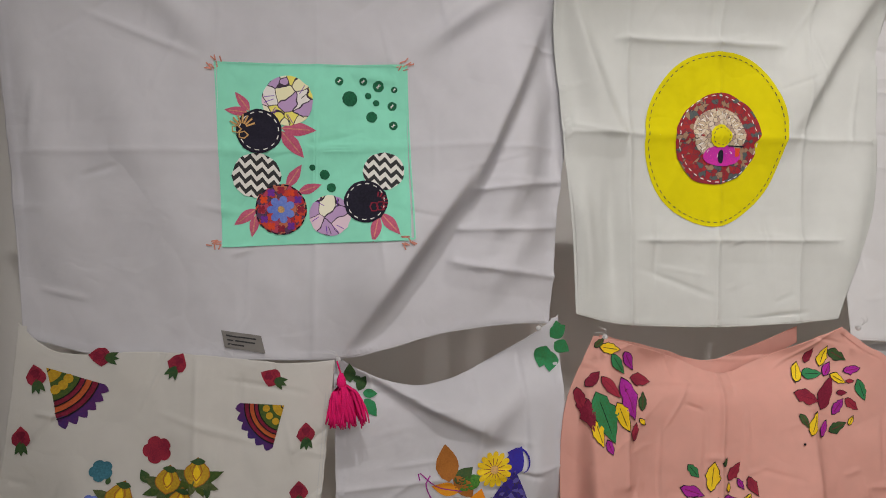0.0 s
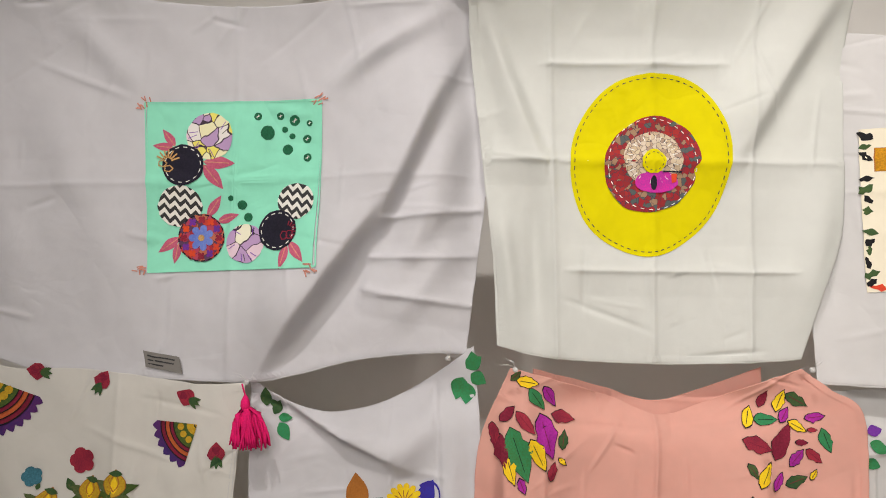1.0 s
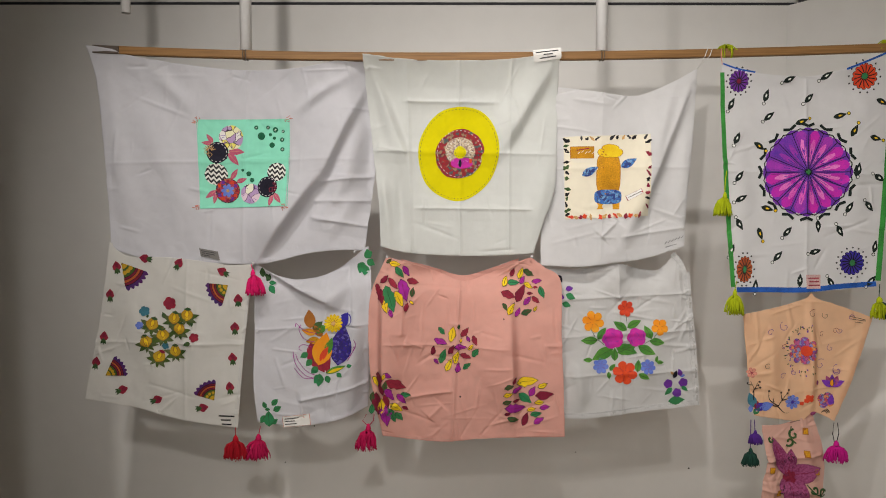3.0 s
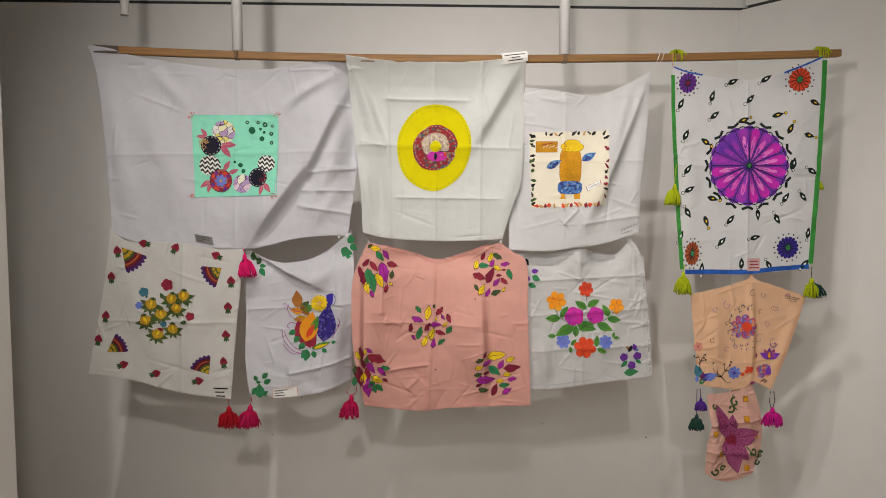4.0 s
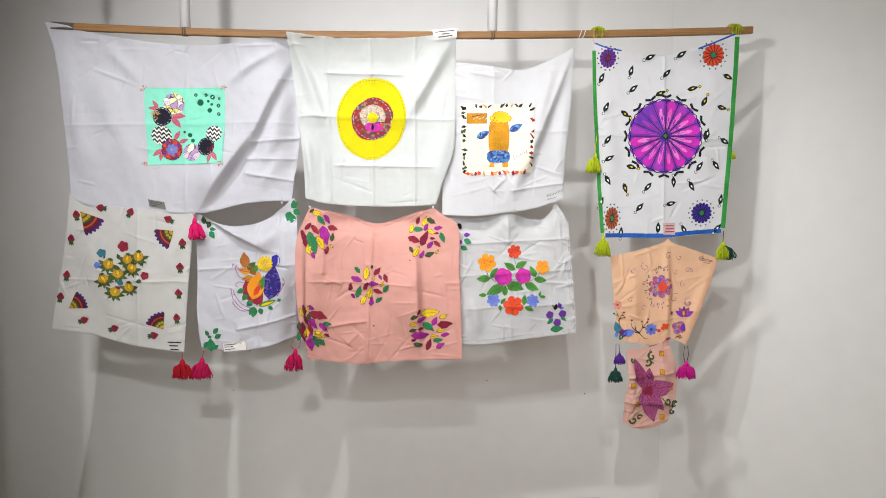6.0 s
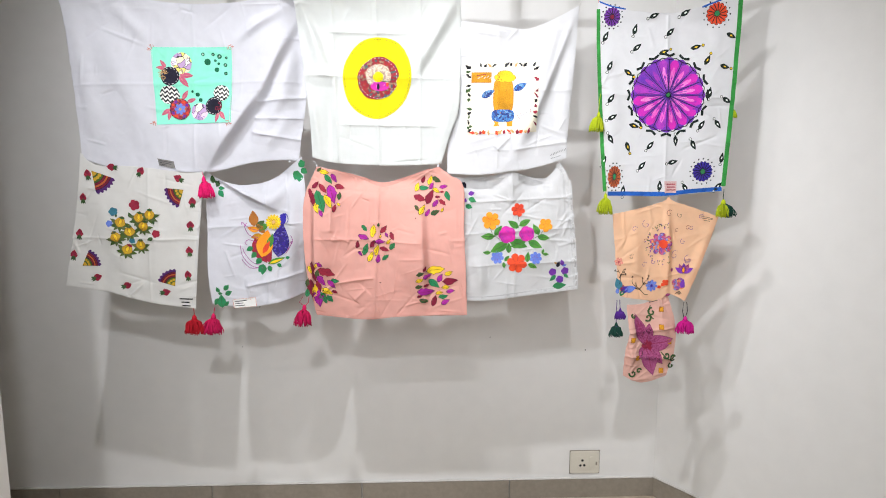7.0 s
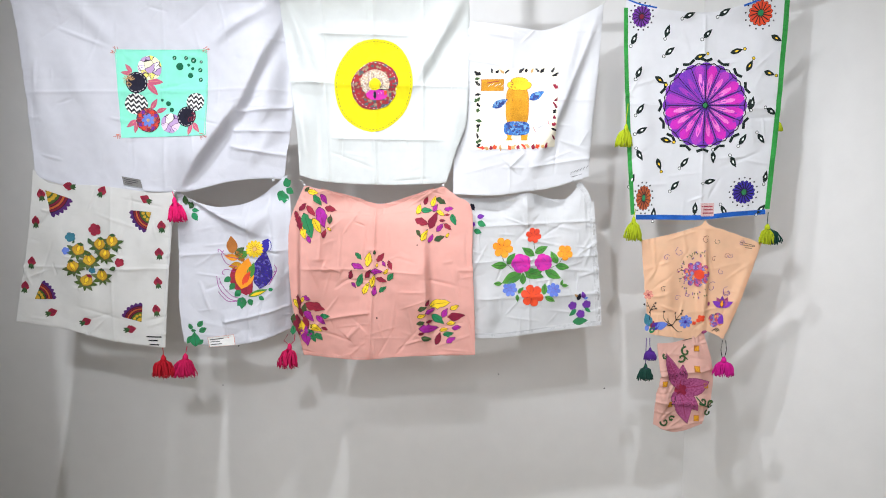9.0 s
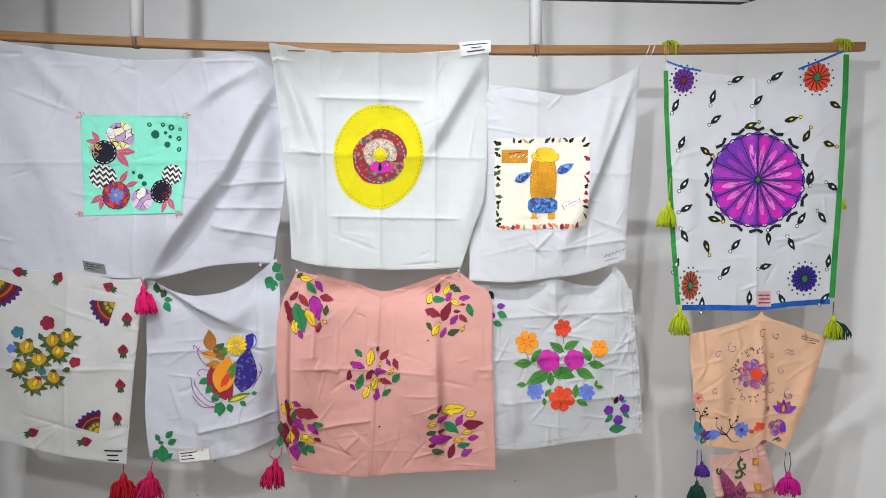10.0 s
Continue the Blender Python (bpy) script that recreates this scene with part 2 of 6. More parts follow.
# ---- cloths ----
def spline(points, t):
    """A smooth line through points, at t from 0 to 1 by length."""
    pts = [Vector(p) for p in points]
    ls = [0]
    for a, b in zip(pts, pts[1:]):
        ls.append(ls[-1] + (b - a).length)
    s = t * ls[-1]
    i = max(k for k in range(len(pts) - 1) if ls[k] <= s + 1e-9)
    u = (s - ls[i]) / (ls[i + 1] - ls[i])
    p0, p1, p2, p3 = pts[max(i - 1, 0)], pts[i], pts[i + 1], pts[min(i + 2, len(pts) - 1)]
    q = 0.5 * (2 * p1 + (p2 - p0) * u + (2 * p0 - 5 * p1 + 4 * p2 - p3) * u * u + (3 * p1 - p0 - 3 * p2 + p3) * u ** 3)
    return q


class Cloth:
    """A hung cloth: four edges in the x-z plane, and a depth made of ridges, pressed creases and wrinkles."""

    def __init__(self, y, ridges=(), creases=(), wrinkle=0.004, seed=0, slope=0.0, z0=1.4, lift=None):
        self.lift = lift
        self.fine = []
        self.y, self.ridges, self.creases, self.wrinkle, self.seed, self.slope, self.z0 = y, ridges, creases, wrinkle, seed, slope, z0

    def depth(self, x, z):
        y = self.y + self.slope * (z - self.z0)
        if self.lift and z > self.lift[0]:
            y -= self.lift[1] * min(1, (z - self.lift[0]) / 0.14) ** 2
        for (ax, az), (bx, bz), width, height in self.ridges:
            dx, dz = bx - ax, bz - az
            ll = math.hypot(dx, dz)
            t = ((x - ax) * dx + (z - az) * dz) / ll ** 2
            d = ((x - ax) * dz - (z - az) * dx) / ll
            end = min(1, max(0, 1.12 - abs(t - 0.5) * 1.9)) if abs(t - 0.5) < 0.59 else 0
            end = end * end * (3 - 2 * end)
            wide = width if isinstance(width, float) else width[0] if d < 0 else width[1]
            y -= height * end * math.exp(-(d / wide) ** 2)
        for (ax, az), (bx, bz), height in self.creases:
            dx, dz = bx - ax, bz - az
            ll = math.hypot(dx, dz)
            t = ((x - ax) * dx + (z - az) * dz) / ll ** 2
            d = ((x - ax) * dz - (z - az) * dx) / ll
            end = max(0, min(1, t * 14 + 0.5, (1 - t) * 14 + 0.5))
            ad = math.sqrt(d * d + 8e-7)
            if ad < 0.034:
                y -= height * end * (1.25 * math.exp(-ad / 0.0030) + 1.0 * (1 - ad / 0.034))
        for cx, cz, co, si, half, height, wide in self.fine:
            dx, dz = x - cx, z - cz
            along = dx * co + dz * si
            if abs(along) < half:
                d = dx * si - dz * co
                if abs(d) < 0.02:
                    y -= height * (1 - (along / half) ** 2) * math.exp(-(d / wide) ** 2)
        s = self.seed * 7.3
        w = noise.noise((x * 5 + s, z * 4, 1.3)) * 1.4 + noise.noise((x * 13 + z * 6 + s, z * 11 - x * 5, 4.1)) * 0.55
        n2 = noise.noise((x * 30 + z * 14 + s, z * 22 - x * 10, 7.7))
        return y + self.wrinkle * (w + 0.28 * n2 * (1 + 1.2 * noise.noise((x * 6, z * 6, s))))

    def sheet(self, name, mat, top, bottom, left=(), right=(), nu=84, nv=84, label="", category="hanging cloth", fine=46):
        nu, nv = round(nu * 1.4), round(nv * 1.4)
        lft, rgt = [top[0], *left, bottom[0]], [top[-1], *right, bottom[-1]]
        t_ = [spline(top, i / nu) for i in range(nu + 1)]
        b_ = [spline(bottom, i / nu) for i in range(nu + 1)]
        l_ = [spline(lft, j / nv) for j in range(nv + 1)]
        r_ = [spline(rgt, j / nv) for j in range(nv + 1)]
        rng = random.Random(self.seed)
        xs, zs = [p.x for p in t_ + b_], [p.y for p in t_ + b_]
        for k in range(fine):
            a = radians(rng.choice((rng.uniform(-22, 22), rng.uniform(-22, 22), rng.uniform(30, 75), rng.uniform(80, 110))))
            self.fine.append((rng.uniform(min(xs), max(xs)), rng.uniform(min(zs), max(zs)), math.cos(a), math.sin(a), rng.uniform(0.015, 0.075), rng.uniform(0.0009, 0.0032) * rng.choice((1, 1, -1)), rng.uniform(0.0020, 0.0048)))
        bm = bmesh.new()
        grid = []
        for j in range(nv + 1):
            v = j / nv
            row = []
            for i in range(nu + 1):
                u = i / nu
                p = t_[i] * (1 - v) + b_[i] * v + l_[j] * (1 - u) + r_[j] * u - (t_[0] * (1 - u) * (1 - v) + t_[-1] * u * (1 - v) + b_[0] * (1 - u) * v + b_[-1] * u * v)
                edge = min(u, 1 - u, v, 1 - v)
                wob = 0.0012 * noise.noise((p.x * 40, p.y * 40, self.seed)) if edge == 0 else 0
                row.append(bm.verts.new((p.x + wob, self.depth(p.x, p.y), p.y + wob)))
            grid.append(row)
        for j in range(nv):
            for i in range(nu):
                bm.faces.new((grid[j][i], grid[j + 1][i], grid[j + 1][i + 1], grid[j][i + 1]))
        root = tagged(new(name), label, category)
        ob = part("fabric", bm, mat, root, smooth=True)
        solid = ob.modifiers.new("thickness", "SOLIDIFY")
        solid.thickness, solid.offset = 0.0008, -1.0
        self.root, self.edges = root, (top, bottom, lft, rgt)
        return root

    def at(self, x, z, off, wide=False):
        y = self.depth(x, z)
        if wide:
            y = min(y, self.depth(x + 0.0035, z), self.depth(x - 0.0035, z), self.depth(x, z + 0.0035), self.depth(x, z - 0.0035))
        return (x, y - 0.0003 - off * 0.36, z)

    def hem(self, mat, sides=("bottom", "left", "right"), inset=0.007, width=0.0075):
        """The turned and stitched hem along the edges."""
        top, bottom, lft, rgt = self.edges
        for side in sides:
            line = {"bottom": bottom, "left": lft, "right": rgt}[side]
            n = 12
            pts = [spline(line, 0.015 + 0.97 * i / n) for i in range(n + 1)]
            dx, dz = {"bottom": (0, inset), "left": (inset, 0), "right": (-inset, 0)}[side]
            self.stroke("hem", mat, [(p.x + dx, p.y + dz) for p in pts], width, 0.0012)

    def blob(self, name, mats, centre, outline, off=0.0016, rings=0, edge=0.0, label="", parent=None):
        """A painted or stitched-on shape that follows the cloth; outline: local (x, z) points round the centre; edge: width of its drawn outline."""
        cx, cz = centre
        size = max(math.hypot(a, b) for a, b in outline)
        rings = max(rings, 1, min(36, round(size / 0.0035)))
        bm = bmesh.new()

        def fan(scale, off, index, rings):
            wide = True
            mid = bm.verts.new(self.at(cx, cz, off, wide))
            last = None
            for k in range(1, rings + 1):
                f = scale * k / rings
                ring = [bm.verts.new(self.at(cx + a * f, cz + b * f, off, wide)) for a, b in outline]
                n = len(ring)
                for i in range(n):
                    j = (i + 1) % n
                    fc = bm.faces.new((mid, ring[i], ring[j]) if last is None else (last[i], ring[i], ring[j], last[j]))
                    fc.material_index = index
                last = ring

        if edge:
            fan(1.0, off, 1, rings)
            fan(max(0.3, 1 - edge / size), off + 0.0005, 0, rings)
        else:
            fan(1.0, off, 0, rings)
        return part(name, bm, mats, parent or self.root, label, smooth=True)

    def stroke(self, name, mat, points, width, off=0.0022, step=0.006, parent=None, label="", smooth_line=True, taper=False):
        """A drawn or stitched line through points of the cloth."""
        total = sum(math.hypot(b[0] - a[0], b[1] - a[1]) for a, b in zip(points, points[1:]))
        n = max(2, round(total / step))
        line = [spline(points, i / n) for i in range(n + 1)] if smooth_line and len(points) > 2 else [Vector(points[0]).lerp(Vector(points[-1]), i / n) for i in range(n + 1)] if len(points) == 2 else [spline(points, i / n) for i in range(n + 1)]
        bm = bmesh.new()
        last = None
        for i, p in enumerate(line):
            d = (line[min(i + 1, n)] - line[max(i - 1, 0)]).normalized()
            w = width * 0.5 * ((1 - 0.8 * i / n) if taper else 1)
            a, b = bm.verts.new(self.at(p.x - d.y * w, p.y + d.x * w, off, True)), bm.verts.new(self.at(p.x + d.y * w, p.y - d.x * w, off, True))
            if last:
                bm.faces.new((last[0], last[1], b, a))
            last = (a, b)
        return part(name, bm, mat, parent or self.root, label)


# the flower patch cloth
patch_cloth = Cloth(-0.505, lift=(1.76, 0.042), ridges=[((-1.332, 1.811), (-1.472, 1.516), (0.013, 0.075), 0.042), ((-1.423, 1.620), (-1.624, 1.350), (0.015, 0.07), 0.052), ((-1.310, 1.764), (-1.419, 1.506), 0.03, 0.016), ((-1.318, 1.971), (-1.320, 1.298), 0.035, -0.034), ((-1.340, 1.543), (-1.454, 1.396), 0.02, 0.010), ((-1.407, 1.827), (-1.513, 1.731), 0.014, 0.010), ((-1.951, 1.869), (-1.744, 1.382), 0.05, 0.012), ((-1.992, 1.853), (-1.922, 1.415), 0.03, 0.012),
                                    ((-1.872, 1.854), (-1.749, 1.726), 0.02, 0.008), ((-1.340, 1.850), (-1.513, 1.744), 0.012, 0.008), ((-1.344, 1.631), (-1.481, 1.399), 0.02, 0.010)],
                    creases=[((-1.444, 1.565), (-1.312, 1.578), 0.006), ((-1.461, 1.515), (-1.321, 1.515), 0.005), ((-1.471, 1.474), (-1.322, 1.449), 0.006), ((-1.631, 1.872), (-1.646, 1.365), 0.002), ((-1.978, 1.612), (-1.328, 1.623), 0.002)], wrinkle=0.0045, seed=1)
patch_cloth.sheet("patchwork_cloth", LAVENDER, [(-2.017, 1.902), (-1.960, 1.893), (-1.904, 1.876), (-1.728, 1.852), (-1.592, 1.845), (-1.454, 1.856), (-1.328, 1.887)],
                  [(-1.985, 1.395), (-1.900, 1.369), (-1.761, 1.359), (-1.622, 1.352), (-1.556, 1.362), (-1.481, 1.380), (-1.398, 1.389), (-1.335, 1.387)],
                  [(-2.004, 1.757), (-1.992, 1.563)], [(-1.309, 1.745), (-1.304, 1.631), (-1.320, 1.499)], 165, 138, "white cotton cloth with a mint green flower patch")

# the yellow circle cloth
circle_cloth = Cloth(-0.487, lift=(1.74, 0.064), ridges=[((-1.334, 1.890), (-1.214, 1.584), (0.014, 0.04), 0.022), ((-1.331, 1.877), (-1.281, 1.648), 0.018, -0.012), ((-0.842, 1.886), (-1.010, 1.599), (0.018, 0.05), 0.026), ((-0.853, 1.652), (-0.904, 1.383), 0.03, 0.016),
                                    ((-1.288, 1.597), (-1.269, 1.403), 0.012, 0.012), ((-1.243, 1.610), (-1.237, 1.390), 0.012, -0.01)],
                     creases=[((-1.090, 1.882), (-1.087, 1.373), 0.0034), ((-1.223, 1.873), (-1.214, 1.377), 0.0036), ((-0.958, 1.884), (-0.960, 1.377), 0.0036), ((-1.313, 1.645), (-0.840, 1.634), 0.0036), ((-1.230, 1.771), (-0.991, 1.767), 0.0042), ((-1.198, 1.497), (-0.905, 1.492), 0.0042), ((-1.300, 1.655), (-1.225, 1.640), 0.0030)], wrinkle=0.0035, seed=2)
circle_cloth.sheet("circle_cloth", MILK, [(-1.331, 1.879), (-1.297, 1.876), (-1.217, 1.868), (-1.087, 1.865), (-0.955, 1.869), (-0.840, 1.882)], [(-1.294, 1.397), (-1.224, 1.380), (-1.088, 1.372), (-0.964, 1.373), (-0.896, 1.378)],
                   [(-1.326, 1.788), (-1.312, 1.648), (-1.298, 1.506)], [(-0.836, 1.776), (-0.839, 1.561), (-0.867, 1.469)], 148, 148, "white cotton cloth with a large yellow circle, hung from a batten", fine=22)

# the square panel cloth
panel_cloth = Cloth(-0.505, ridges=[((-0.489, 1.846), (-0.640, 1.457), (0.016, 0.05), 0.034), ((-0.513, 1.823), (-0.582, 1.599), 0.016, -0.012), ((-0.809, 1.795), (-0.643, 1.780), 0.03, 0.008), ((-0.605, 1.575), (-0.687, 1.362), 0.025, 0.016), ((-0.494, 1.782), (-0.531, 1.398), 0.02, 0.010), ((-0.856, 1.863), (-0.877, 1.279), 0.05, -0.036)],
                    creases=[((-0.721, 1.785), (-0.723, 1.362), 0.002), ((-0.855, 1.597), (-0.491, 1.600), 0.002), ((-0.669, 1.421), (-0.507, 1.445), 0.004), ((-0.723, 1.421), (-0.682, 1.463), 0.005)], wrinkle=0.004, seed=3)
panel_cloth.sheet("panel_cloth", COTTON, [(-0.856, 1.809), (-0.750, 1.795), (-0.643, 1.782), (-0.560, 1.809), (-0.479, 1.851)], [(-0.877, 1.347), (-0.776, 1.343), (-0.687, 1.353), (-0.603, 1.365), (-0.505, 1.395)],
                  [(-0.861, 1.661), (-0.872, 1.485)], [(-0.487, 1.694), (-0.501, 1.517)], 132, 138, "white cotton cloth with a printed square panel, tied to a batten")

# the mandala cloth
mandala_cloth = Cloth(-0.54, ridges=[((-0.422, 1.850), (-0.213, 1.823), 0.03, 0.012), ((-0.019, 1.872), (-0.206, 1.823), 0.03, 0.012), ((-0.381, 1.724), (-0.366, 1.309), 0.03, 0.008), ((-0.073, 1.803), (-0.093, 1.347), 0.04, 0.008)],
                      creases=[((-0.217, 1.823), (-0.203, 1.285), 0.003), ((-0.418, 1.588), (-0.004, 1.576), 0.002)], wrinkle=0.0035, seed=4)
mandala_cloth.sheet("mandala_cloth", COTTON, [(-0.430, 1.857), (-0.353, 1.834), (-0.214, 1.825), (-0.089, 1.852), (-0.000, 1.885)], [(-0.389, 1.282), (-0.304, 1.283), (-0.206, 1.279), (-0.107, 1.285), (-0.022, 1.294)],
                    [(-0.420, 1.648), (-0.406, 1.460)], [(-0.002, 1.728), (-0.010, 1.500)], 125, 158, "white cotton cloth with a magenta mandala and green edges")

# the peach cloth and the dusty pink one below
peach_cloth = Cloth(-0.535, ridges=[((-0.190, 1.261), (-0.181, 0.947), 0.012, 0.018), ((-0.294, 1.227), (-0.279, 0.965), 0.02, 0.010), ((-0.040, 1.209), (-0.129, 0.955), 0.015, 0.010)], wrinkle=0.005, seed=5)
peach_cloth.sheet("peach_cloth", PEACH, [(-0.363, 1.222), (-0.285, 1.238), (-0.215, 1.258), (-0.196, 1.266), (-0.187, 1.276), (-0.179, 1.266), (-0.160, 1.258), (-0.098, 1.238), (-0.024, 1.212)], [(-0.330, 0.960), (-0.252, 0.947), (-0.203, 0.943), (-0.173, 0.966), (-0.119, 0.943)],
                  [(-0.346, 1.071)], [(-0.063, 1.096)], 99, 89, "peach cotton cloth painted with flowers and vines")
last_cloth = Cloth(-0.535, ridges=[((-0.287, 0.930), (-0.290, 0.698), 0.015, 0.012), ((-0.199, 0.947), (-0.175, 0.705), 0.02, 0.012)], creases=[((-0.311, 0.841), (-0.152, 0.858), 0.006), ((-0.313, 0.770), (-0.148, 0.759), 0.006)], wrinkle=0.006, seed=6, slope=0.10, z0=0.9)
last_cloth.sheet("dusty_pink_cloth", ROSE_CLOTH, [(-0.304, 0.930), (-0.252, 0.935), (-0.173, 0.961)], [(-0.317, 0.705), (-0.254, 0.681), (-0.175, 0.702)], [(-0.299, 0.841), (-0.311, 0.770)], [(-0.148, 0.875), (-0.147, 0.795)], 72, 82, "small dusty pink cloth painted with a large plum flower")

# the lower row
rose_cloth = Cloth(-0.52, ridges=[((-1.972, 1.382), (-1.856, 1.012), 0.04, 0.010), ((-1.630, 1.349), (-1.771, 1.080), 0.03, 0.008), ((-1.778, 1.357), (-1.775, 0.943), 0.03, 0.008)], creases=[((-1.786, 1.366), (-1.800, 0.943), 0.002), ((-2.015, 1.157), (-1.644, 1.147), 0.002)], wrinkle=0.0045, seed=7)
rose_cloth.sheet("rose_cloth", CREAM, [(-1.984, 1.412), (-1.940, 1.376), (-1.842, 1.372), (-1.761, 1.364), (-1.679, 1.352), (-1.620, 1.354)], [(-2.057, 1.005), (-1.940, 0.987), (-1.808, 0.950), (-1.666, 0.928)], [(-2.002, 1.266), (-2.033, 1.115)], [(-1.636, 1.214), (-1.651, 1.079)], 132, 132, "creamy white cloth with painted roses and rainbow corner fans")
bird_cloth = Cloth(-0.505, ridges=[((-1.620, 1.352), (-1.393, 1.234), (0.035, 0.010), 0.034), ((-1.639, 1.332), (-1.299, 1.345), 0.035, -0.050), ((-1.340, 1.374), (-1.451, 1.214), 0.025, 0.014), ((-1.349, 1.349), (-1.372, 0.974), 0.02, 0.012), ((-1.315, 1.179), (-1.324, 0.658), 0.05, -0.08)], creases=[((-1.619, 1.181), (-1.327, 1.196), 0.003), ((-1.433, 1.315), (-1.441, 0.931), 0.002), ((-1.507, 0.996), (-1.334, 1.034), 0.006)], wrinkle=0.0045, seed=8)
bird_cloth.sheet("bird_cloth", LAVENDER, [(-1.622, 1.355), (-1.565, 1.324), (-1.491, 1.313), (-1.416, 1.333), (-1.325, 1.399)], [(-1.617, 0.941), (-1.525, 0.927), (-1.424, 0.940), (-1.336, 0.961)], [(-1.622, 1.181), (-1.626, 1.045)], [(-1.317, 1.264), (-1.325, 1.111)], 122, 132, "white cotton cloth with a colourful painted leaf and bird motif")
pink_cloth = Cloth(-0.51, ridges=[((-1.281, 1.357), (-1.089, 1.317), 0.03, 0.012), ((-0.907, 1.364), (-1.076, 1.317), 0.03, 0.012), ((-1.285, 1.331), (-1.290, 0.903), (0.06, 0.010), 0.038), ((-0.964, 1.283), (-0.951, 0.897), (0.015, 0.065), 0.027), ((-1.069, 1.168), (-0.974, 0.988), 0.06, 0.008), ((-1.268, 1.351), (-1.249, 1.250), 0.015, 0.012), ((-1.275, 1.329), (-0.894, 1.329), 0.032, -0.048)],
                   creases=[((-1.088, 1.317), (-1.110, 0.893), 0.005), ((-1.283, 1.149), (-0.967, 1.132), 0.003), ((-1.231, 1.005), (-1.109, 1.021), 0.005), ((-1.170, 0.949), (-1.136, 0.983), 0.004), ((-1.235, 1.290), (-1.240, 1.169), 0.003), ((-1.230, 1.155), (-1.183, 1.135), 0.003)], wrinkle=0.005, seed=9)
pink_cloth.sheet("pink_leaf_cloth", PINK, [(-1.278, 1.371), (-1.222, 1.356), (-1.149, 1.331), (-1.084, 1.306), (-1.029, 1.317), (-0.961, 1.348), (-0.904, 1.369)], [(-1.290, 0.903), (-1.204, 0.892), (-1.123, 0.885), (-1.001, 0.895), (-0.815, 0.898)],
                 [(-1.318, 1.277), (-1.326, 1.170), (-1.318, 1.034)], [(-0.867, 1.341), (-0.827, 1.307), (-0.824, 1.166), (-0.817, 1.014)], 148, 158, "salmon pink cloth with clusters of painted leaves", fine=75)
back_fold = Cloth(-0.440, wrinkle=0.003, seed=19)
back_fold.sheet("back_fold", PINK, [(-1.242, 1.360), (-1.149, 1.336), (-1.084, 1.317), (-1.029, 1.327), (-0.928, 1.362)], [(-1.242, 1.337), (-1.149, 1.310), (-1.084, 1.287), (-1.029, 1.297), (-0.928, 1.337)], nu=60, nv=10, fine=4)
fold_sheet = back_fold.root.children[0]
fold_sheet.name, fold_sheet.parent = "back_fold", pink_cloth.root
bpy.data.objects.remove(back_fold.root)
flower_cloth = Cloth(-0.488, ridges=[((-0.676, 1.348), (-0.711, 1.271), 0.03, 0.012), ((-0.676, 1.348), (-0.611, 1.277), 0.03, 0.010), ((-0.529, 1.359), (-0.566, 1.271), 0.025, 0.014), ((-0.544, 1.276), (-0.606, 0.991), 0.04, 0.012), ((-0.776, 1.105), (-0.769, 0.948), 0.02, 0.012), ((-0.866, 1.326), (-0.684, 1.321), 0.035, -0.045), ((-0.668, 1.326), (-0.523, 1.332), 0.035, -0.05)],
                     creases=[((-0.674, 1.348), (-0.659, 0.957), 0.003), ((-0.821, 1.155), (-0.469, 1.176), 0.003), ((-0.803, 1.052), (-0.461, 1.068), 0.003), ((-0.822, 1.255), (-0.482, 1.273), 0.004)], wrinkle=0.0045, seed=10)
flower_cloth.sheet("flower_cloth", GREYISH, [(-0.866, 1.337), (-0.817, 1.333), (-0.745, 1.335), (-0.676, 1.350), (-0.618, 1.336), (-0.568, 1.329), (-0.546, 1.346), (-0.524, 1.379)], [(-0.819, 0.938), (-0.735, 0.939), (-0.651, 0.950), (-0.561, 0.962), (-0.453, 0.973)],
                   [(-0.843, 1.205), (-0.826, 1.061)], [(-0.495, 1.337), (-0.479, 1.248), (-0.468, 1.136)], 138, 138, "pale grey white cloth with painted bouquet of flowers", fine=95)

# ---- motifs ----
def paint(name, colour, vary=0.25, second=None, scale=60.0):
    return material(name, colour, 0.8, vary, scale, 0.2, 1500, second=second or tuple(c * 0.5 for c in colour), spread=0.26)


BLACK = paint("black_paint", (0.012, 0.012, 0.014))
NAVY = paint("black_cotton", (0.016, 0.014, 0.03))
MINT = material("mint_green_cotton", (0.24, 0.74, 0.55), 0.9, 0.07, 8.0, 0.25, 1500, rumple=0.4)
GREEN = paint("green_paint", (0.015, 0.24, 0.10), second=(0.03, 0.16, 0.05))
FELT = paint("bottle_green_felt", (0.006, 0.15, 0.07))
LEAF = paint("leaf_green_paint", (0.11, 0.33, 0.05), second=(0.03, 0.16, 0.03))
DARKLEAF = paint("dark_green_paint", (0.02, 0.075, 0.03), second=(0.06, 0.10, 0.03))
ROSEPINK = paint("dusky_pink_embroidery", (0.62, 0.13, 0.22), second=(0.45, 0.08, 0.15))
RED = paint("red_paint", (0.38, 0.028, 0.05), second=(0.18, 0.012, 0.035), scale=110)
WINE = paint("wine_red_paint", (0.26, 0.015, 0.045))
MAGENTA = paint("magenta_paint", (0.46, 0.025, 0.34), second=(0.26, 0.015, 0.22))
FUSCHIA_DYE = paint("bright_magenta_dye", (0.70, 0.025, 0.33), second=(0.38, 0.03, 0.30), scale=75)
PALEPINK = paint("pale_pink_dye", (0.78, 0.24, 0.58), second=(0.66, 0.05, 0.42), scale=50)
MANDALA_PINK = paint("magenta_mandala_dye", (0.64, 0.025, 0.38), second=(0.42, 0.02, 0.40), scale=60)
